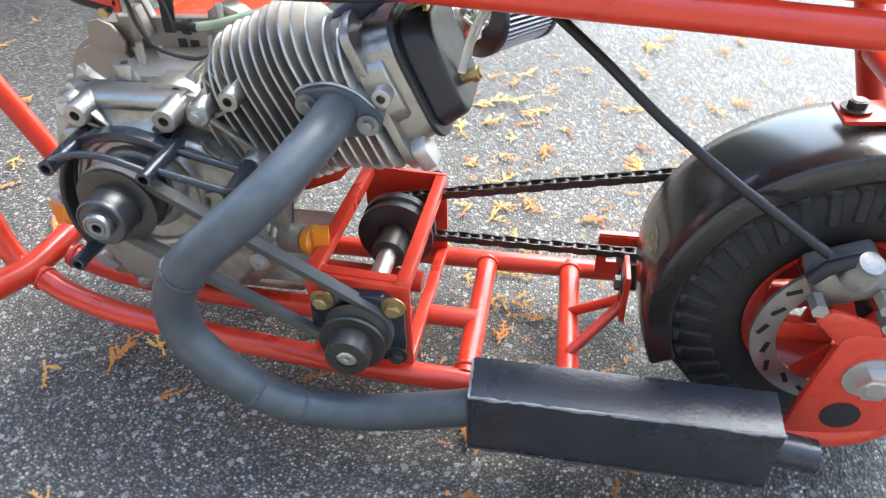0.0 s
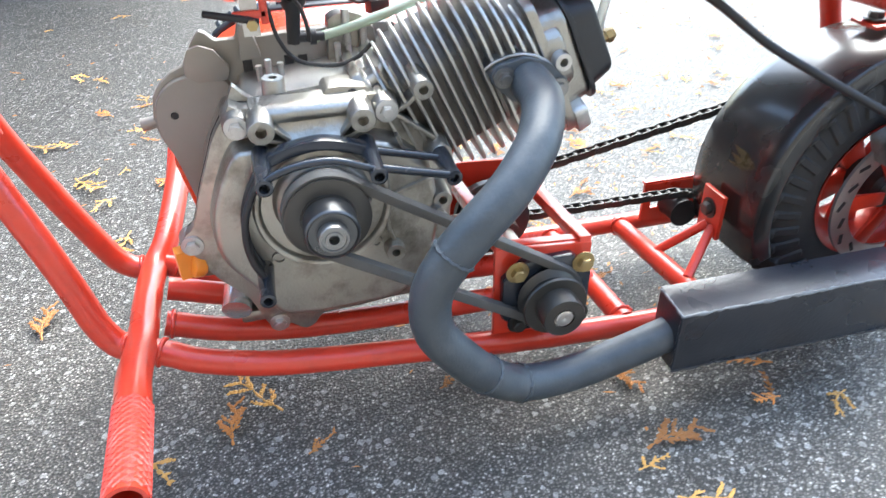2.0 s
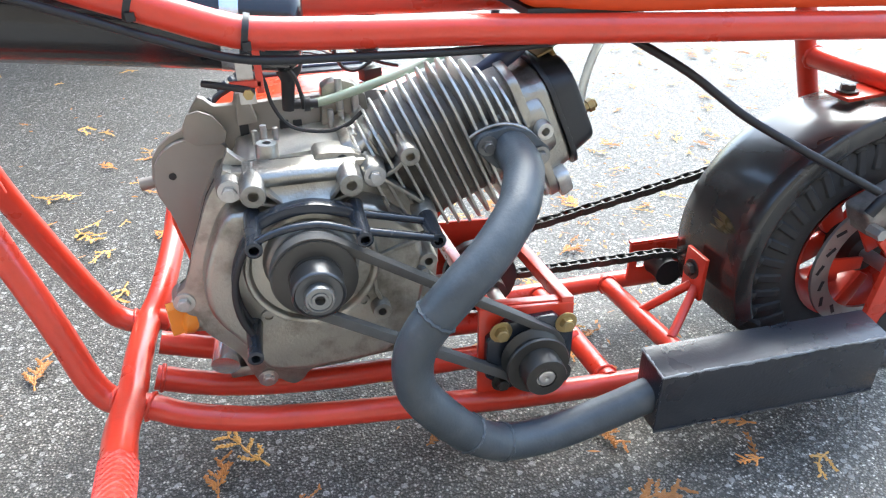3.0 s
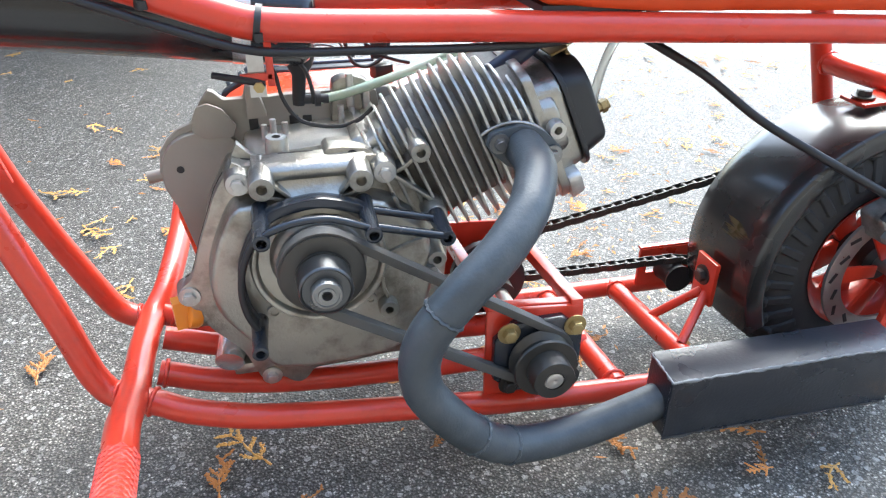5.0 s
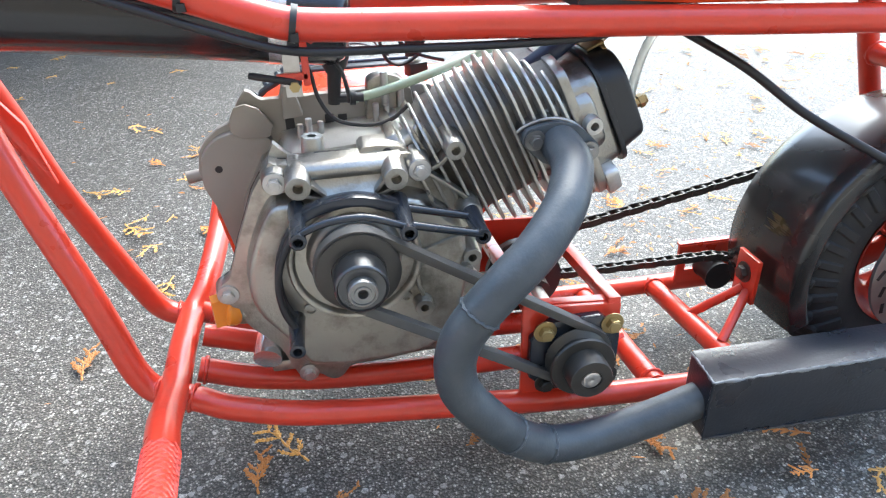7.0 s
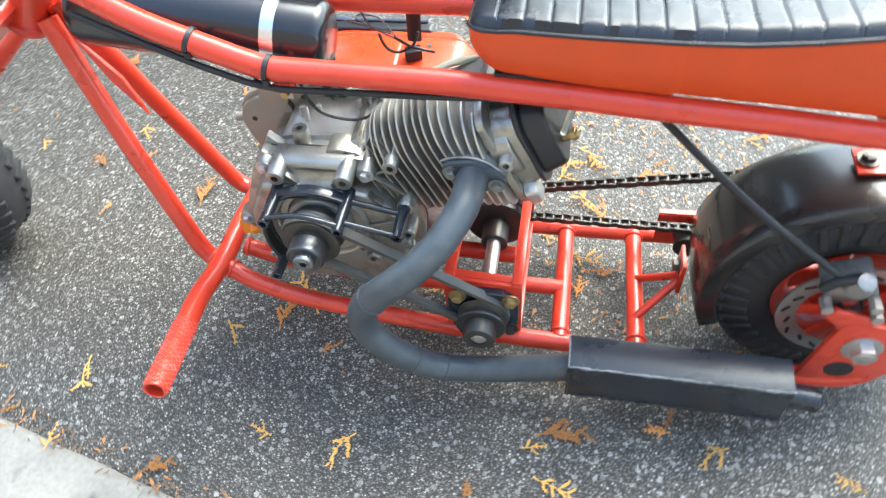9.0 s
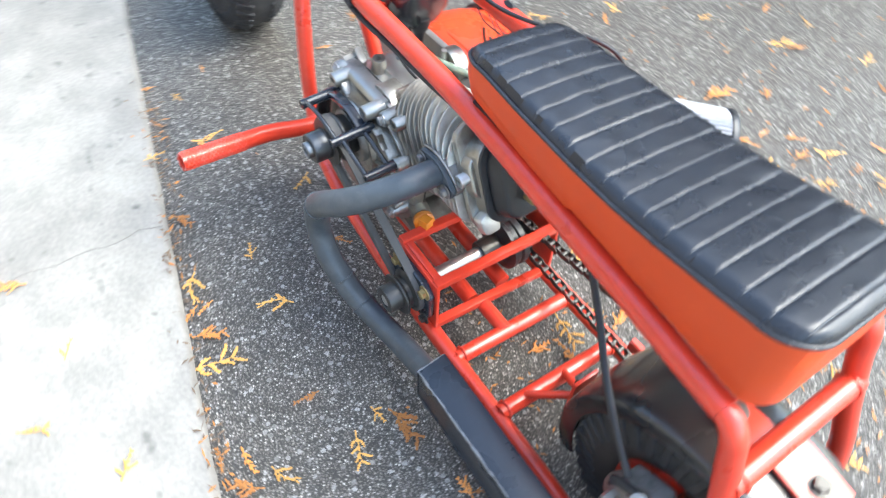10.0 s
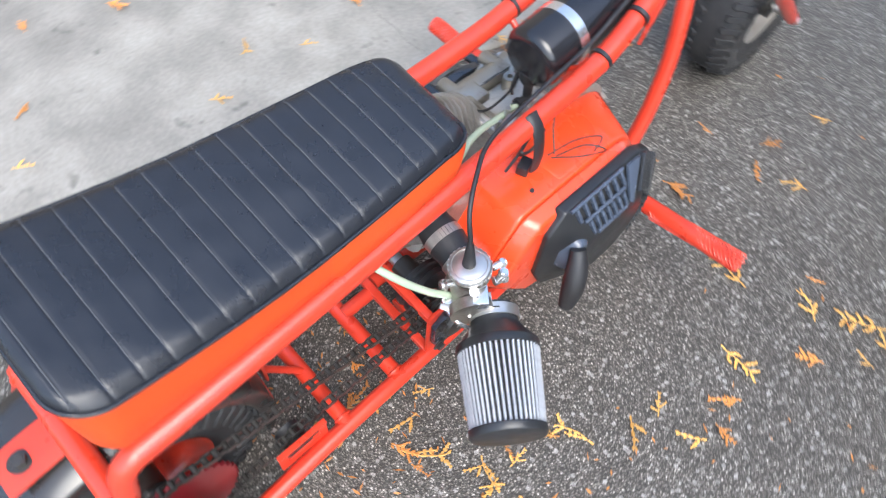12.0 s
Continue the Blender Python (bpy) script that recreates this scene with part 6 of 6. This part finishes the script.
cp = resample(chain_path(), PITCH)
LINKS = (link_mesh(True), link_mesh(False))
chain = None
for i, p in enumerate(cp):
    q = cp[(i + 1) % len(cp)]
    a = math.atan2(q.y - p.y, q.x - p.x)
    m = Matrix.Translation((p.x, CHAIN_Y, p.y)) @ Matrix.Rotation(-a, 4, "Y")
    if chain is None:
        chain = placed("drive_chain", LINKS[0], m, bike)
        tagged(chain, "dark oily steel roller chain")
    else:
        ob = new("chain_link", LINKS[i % 2])
        ob.parent = chain
        ob.matrix_parent_inverse = chain.matrix_basis.inverted()
        ob.matrix_basis = m

# ---- seat ----
SX0, SX1 = 0.316, 0.733
SEAM0, PLEAT = 0.3425, 0.0236
LEAN_Z = 0.0092   # how far the cushion's right edge hangs below its middle


def seat_mid(x):
    return -0.005 - 0.006 * (x - SX0) / (SX1 - SX0)


def seat_half(x):
    t = (x - SX0) / (SX1 - SX0)
    w = 0.0615 + 0.0255 * t ** 0.9 + 0.003 * math.sin(math.pi * t)
    d0, d1 = x - SX0, SX1 - x
    r = 0.030
    q = 0.036
    if d0 < r:
        w -= r * (1 - math.sqrt(max(0, 1 - (1 - d0 / r) ** 2))) * 0.6
    if d1 < q:
        w -= q * (1 - math.sqrt(max(0, 1 - (1 - d1 / q) ** 2)))
    return w


def seat_edge_z(x, y=None):
    z = float(np.interp(x, (0.316, 0.36, 0.42, 0.50, 0.55, 0.60, 0.66, 0.724), (0.470, 0.4745, 0.4745, 0.476, 0.4785, 0.4845, 0.4945, 0.506)))
    return z if y is None else z - LEAN_Z * (y - seat_mid(x)) / 0.075


def wrinkle(x, v):
    return 0.0010 * noise.noise((x * 22, v * 3, 0)) + 0.0006 * noise.noise((x * 70, v * 9, 4))


def seat_mesh():
    b = Build()
    nu, nv = 321, 25
    for i in range(nu):
        x = SX0 + (SX1 - SX0) * i / (nu - 1)
        h = seat_half(x)
        ph = (x - SEAM0) / PLEAT % 1.0
        groove = max(0.0, 1 - abs(min(ph, 1 - ph)) / 0.09)
        puff = math.sin(math.pi * ph) ** 0.5
        endfall = min(1, (x - SX0) / 0.018, (SX1 - x) / 0.018)
        for j in range(nv):
            v = -1 + 2 * j / (nv - 1)
            y = seat_mid(x) + v * h
            edge = min(1, (1 - abs(v)) / 0.16)
            dome = math.sqrt(max(0, 1 - (1 - edge) ** 2)) * math.sqrt(max(0, 1 - (1 - max(0, endfall)) ** 2))
            z = seat_edge_z(x, y) + 0.011 * dome + 0.003 * (1 - v * v) + (0.0005 * puff - 0.0008 * groove) * dome
            z += wrinkle(x, v) * dome
            b.v.append(Vector((x, y, z)))
    for i in range(nu - 1):
        for j in range(nv - 1):
            a = i * nv + j
            b.f.append((a, a + nv, a + nv + 1, a + 1))
    return b


def seat_outline(n=120):
    xs_ = [SX0 + (SX1 - SX0) * (0.5 - 0.5 * math.cos(math.pi * k / n)) for k in range(n + 1)]
    left = [(x, seat_mid(x) - seat_half(x)) for x in xs_]
    right = [(x, seat_mid(x) + seat_half(x)) for x in reversed(xs_)]
    return left + right


cush = part("seat", seat_mesh(), BLACKVINYL, bike, "long black vinyl seat with stitched cross pleats and orange sides")
out = seat_outline()
sb = Build()
levels = ((0.0, 0.0), (0.006, 0.0015), (0.5, 0.0025), (0.9, 0.0), (1.0, -0.004))
for f_, grow in levels:
    for x, y in out:
        e = seat_edge_z(x, y)
        t_ = (x - SX0) / (SX1 - SX0)
        left = y < seat_mid(x)
        rail_y = float(np.interp(x, (0.33, 0.468, 0.6, 0.715), (-0.067, -0.0750, -0.0838, -0.0925) if left else (0.066, 0.071, 0.075, 0.078)))
        base_z = 0.431 - 0.012 * t_ + 0.022 * max(0, 1 - (x - SX0) / 0.035) ** 2 + 0.006 * max(0, 1 - (x - SX0) / 0.12)
        frac = abs(y - seat_mid(x)) / (0.0615 + 0.0255 * t_ ** 0.9)
        foot = seat_mid(x) + (rail_y - seat_mid(x)) * (frac if x < 0.5 else min(1, frac * 1.04))
        yy = y + (foot - y) * min(1, f_) * min(1, max(0, (x - SX0) / 0.03))
        sb.v.append(Vector((x, yy + (-grow if left else grow), e + (base_z - e) * f_)))
m = len(out)
for k in range(len(levels) - 1):
    for j in range(m):
        sb.f.append((k * m + j, k * m + (j + 1) % m, (k + 1) * m + (j + 1) % m, (k + 1) * m + j))
sb.f.append(tuple((len(levels) - 1) * m + j for j in range(m)))
part("seat_side", sb, SEATSIDE, cush, "orange vinyl seat side panel")
part("piping", Build().tube([(x, y + (-0.001 if y < seat_mid(x) else 0.001), seat_edge_z(x, y) + 0.001) for x, y in out], 0.0021, 8, closed=True), BLACKVINYL, cush, "black piped seam")
st = Build()
for k in range(17):
    x = SEAM0 + PLEAT * k
    h = seat_half(x)
    pts = []
    for j in range(17):
        v = -0.93 + 1.86 * j / 16
        edge = min(1, (1 - abs(v)) / 0.16)
        pts.append((x, seat_mid(x) + v * h, seat_edge_z(x, seat_mid(x) + v * h) + (0.0103 + wrinkle(x, v)) * math.sqrt(max(0, 1 - (1 - edge) ** 2)) + 0.003 * (1 - v * v) + 0.0001))
    st.tube(pts, 0.0006, 5)
part("stitching", st, THREAD, cush, "stitched pleat seams")
part("seat_pan", Build().box((0.52, -0.012, 0.428), (0.36, 0.11, 0.006), (0, 1, 0)), SOFTBLACK, cush)


# ---- fallen leaves ----
def leaf_mesh(seed):
    """A curled dry cedar-like spray: a stalk with forked side sprays of narrow lobes."""
    rnd = random.Random(seed)
    b = Build()

    def lobe(p, a, ln, w):
        n = 3
        base = len(b.v)
        z0 = p[2]
        rise = rnd.uniform(-0.1, 0.25)
        for i in range(n + 1):
            t = i / n
            ww = w * (1.0, 1.25, 0.95, 0.25)[i]
            cx, cy = p[0] + math.cos(a) * ln * t, p[1] + math.sin(a) * ln * t
            ox, oy = -math.sin(a) * ww, math.cos(a) * ww
            z = z0 + rise * ln * t
            b.v.extend([Vector((cx - ox, cy - oy, z)), Vector((cx, cy, z + 0.0007)), Vector((cx + ox, cy + oy, z))])
            a += rnd.uniform(-0.12, 0.12)
        for i in range(n):
            q = base + 3 * i
            b.f.extend([(q, q + 3, q + 4, q + 1), (q + 1, q + 4, q + 5, q + 2)])
        return (cx, cy, max(0.0012, z))

    def spray(p, a, ln, depth):
        steps = rnd.randint(4, 6)
        for k in range(steps):
            q = lobe(p, a, ln / steps * 1.15, 0.0011)
            for s in (-1, 1):
                if rnd.random() < 0.8:
                    side = ln * rnd.uniform(0.22, 0.42) * (1 - 0.5 * k / steps)
                    if depth and side > 0.008 and rnd.random() < 0.75:
                        spray(q, a + s * rnd.uniform(0.5, 0.85), side * 1.3, depth - 1)
                    else:
                        lobe(q, a + s * rnd.uniform(0.45, 0.9), side * 0.8, 0.0013)
            a += rnd.uniform(-0.22, 0.22)
            p = q

    ln = rnd.uniform(0.026, 0.046)
    spray((-ln * 0.5, 0, 0.0025), rnd.uniform(-0.2, 0.2), ln, 1)
    return b.mesh("leaf")


LEAVES = []
for sd_ in range(9):
    me = leaf_mesh(sd_)
    me.materials.append(LEAFY if sd_ % 2 else LEAFP)
    LEAVES.append(me)


def lay_leaf(x, y, k, size=1.0, turn=None):
    rnd = random.Random(int((x * 913 + y * 577) * 1000))
    on_slab = (Vector((x, y, 0)) - EDGE_P).dot(EDGE_N) > 0
    ob = new("leaf", LEAVES[k % len(LEAVES)])
    ob.matrix_basis = pose(x, y, (0.0165 if on_slab else 0.0012), rnd.uniform(-4, 4), rnd.uniform(-4, 4), rnd.uniform(0, 360) if turn is None else turn) @ Matrix.Diagonal((size, size, size, 1))
    tagged(ob, "dry orange leaf spray lying flat on the ground" if k % 2 else "dry tan leaf spray lying on the ground", "leaf", "fallen leaves")


rl = random.Random(11)
LYING_SLAB_SIDE = [(0.108, -0.365), (0.164, -0.27), (0.209, -0.409), (0.329, -0.307), (-0.068, -0.59), (0.085, -0.559), (0.291, -0.553), (-0.288, -0.729), (0.397, -0.428), (0.359, -0.419), (0.405, -0.39), (0.444, -0.452), (0.487, -0.464), (0.511, -0.34), (-0.04, -0.121), (0.056, -0.27), (-0.237, -0.209), (0.43, -0.223), (0.569, -0.187), (0.064, -0.369), (0.423, -0.288), (0.56, -0.748), (0.3, -0.886), (0.624, -0.636), (0.021, -0.845), (0.181, -0.64), (0.032, -0.092), (0.576, -0.147), (0.621, -0.22), (0.065, -0.057), (0.251, -0.086)]
LYING_AHEAD = [(-0.203, 0.401), (-0.153, 0.425), (-0.199, 0.504), (-0.259, 0.558), (-0.073, 0.472), (-0.136, 0.535), (-0.119, 0.69), (-0.306, 0.669), (-0.191, 0.793), (-0.135, 0.819), (-0.127, 0.857), (0.017, 0.384), (0.081, 0.419), (0.126, 0.44), (0.164, 0.416), (0.007, 0.84), (0.205, 0.588), (0.206, 0.66), (0.311, 0.268), (0.329, 0.493), (0.321, 0.557), (0.323, 0.615), (-0.557, 0.501), (-0.542, 0.23), (-0.698, 0.72), (-0.735, 0.871), (-0.481, 0.486), (-0.334, 0.206), (-0.358, 0.278), (-0.115, 0.306), (-0.344, 0.091), (-0.404, 0.191), (0.219, 0.346), (0.168, 0.349), (0.273, 0.296), (-0.728, 0.604), (-0.11, 0.654), (-0.28, 1.033), (0.16, 0.902), (0.196, 0.935), (0.26, 0.752), (-0.185, 0.541), (-0.245, 0.661), (-0.213, 0.996), (-0.181, 0.13)]
LYING_REAR = [(0.372, 0.237), (0.382, 0.511), (0.36, 0.576), (0.367, 0.698), (0.461, 0.277), (0.421, 0.229), (0.425, 0.266), (0.474, 0.169), (0.475, 0.434), (0.441, 0.513), (0.413, 0.4), (0.437, 0.061), (0.482, 0.039), (0.447, 0.005), (0.447, 0.115), (0.398, 0.104), (0.43, 0.735), (0.621, 0.384)]
for spots in (LYING_SLAB_SIDE, LYING_AHEAD, LYING_REAR):
    for i, (x, y) in enumerate(spots):
        lay_leaf(x, y, i * 5 + 1, 0.85 + 0.45 * ((i * 7) % 5) / 4)
count = 0
while count < 85:
    x, y = rl.uniform(0.30, 1.2), rl.gauss(0.55, 0.25)
    if y < 0.12:
        continue
    lay_leaf(x, y, rl.randrange(9), rl.uniform(0.6, 1.15))
    count += 1
for _ in range(34):
    lay_leaf(rl.gauss(1.25, 0.3), rl.gauss(1.1, 0.2), rl.randrange(9), rl.uniform(0.8, 1.3))
for _ in range(24):
    lay_leaf(rl.uniform(-1.0, 0.4), rl.uniform(0.95, 1.9), rl.randrange(9), rl.uniform(0.6, 1.2))
for _ in range(8):
    lay_leaf(rl.uniform(-0.6, 1.0), rl.uniform(-0.36, -0.02), rl.randrange(9), rl.uniform(0.5, 1.1))
for _ in range(22):
    u = rl.uniform(-0.6, 1.2) if rl.random() < 0.4 else rl.uniform(0.2, 0.9)
    p = EDGE_P + EDGE_D * u - EDGE_N * abs(rl.gauss(0.004, 0.02))
    lay_leaf(p.x, p.y, rl.randrange(9), rl.uniform(0.6, 1.2))
for _ in range(8):
    p = EDGE_P + EDGE_D * rl.uniform(-1.2, 1.0) + EDGE_N * rl.uniform(0.05, 0.8)
    lay_leaf(p.x, p.y, 3 * rl.randrange(3), rl.uniform(0.7, 1.1))


# crumbs of leaf and grit, too small to pick apart
def litter(name, spots, mat, label):
    rnd = random.Random(5)
    b = Build()
    for cx, cy, sx, sy, n in spots:
        for _ in range(n):
            x, y = rnd.gauss(cx, sx), rnd.gauss(cy, sy)
            z = 0.0185 if (Vector((x, y, 0)) - EDGE_P).dot(EDGE_N) > 0 else 0.0035
            a, ln, w = rnd.uniform(0, 6.28), rnd.uniform(0.003, 0.009), rnd.uniform(0.0008, 0.0022)
            d, o = Vector((math.cos(a), math.sin(a), 0)) * ln, Vector((-math.sin(a), math.cos(a), 0)) * w
            c0, k = Vector((x, y, z)), len(b.v)
            up = Vector((0, 0, rnd.uniform(0, 0.002)))
            b.v += [c0 - d, c0 + o + up, c0 + d, c0 - o]
            b.f.append((k, k + 1, k + 2, k + 3))
    me = b.mesh(name)
    me.materials.append(mat)
    return tagged(new(name, me), label, "leaf litter", kind="stuff")


litter("leaf_litter", [(0.62, 0.30, 0.16, 0.16, 260), (0.80, 0.62, 0.30, 0.22, 420), (1.25, 1.10, 0.30, 0.20, 500), (0.50, -0.03, 0.10, 0.05, 60), (0.15, 0.75, 0.45, 0.4, 160)], LEAFY, "small orange crumbs of dry leaves on the asphalt")
edge_spots = [(*(EDGE_P + EDGE_D * (0.05 * k - 0.5) - EDGE_N * 0.006).xy, 0.035, 0.008, int(13 * max(0.0, noise.noise((k * 0.45, 4, 7)) + 0.25))) for k in range(34)]
litter("edge_litter", edge_spots, LEAFY, "dry leaf crumbs caught along the slab's edge")
litter("soil_crumbs", [(x, y, sx, sy, n * 2 + 4) for x, y, sx, sy, n in edge_spots], TWIG, "dark soil crumbs along the slab's edge")
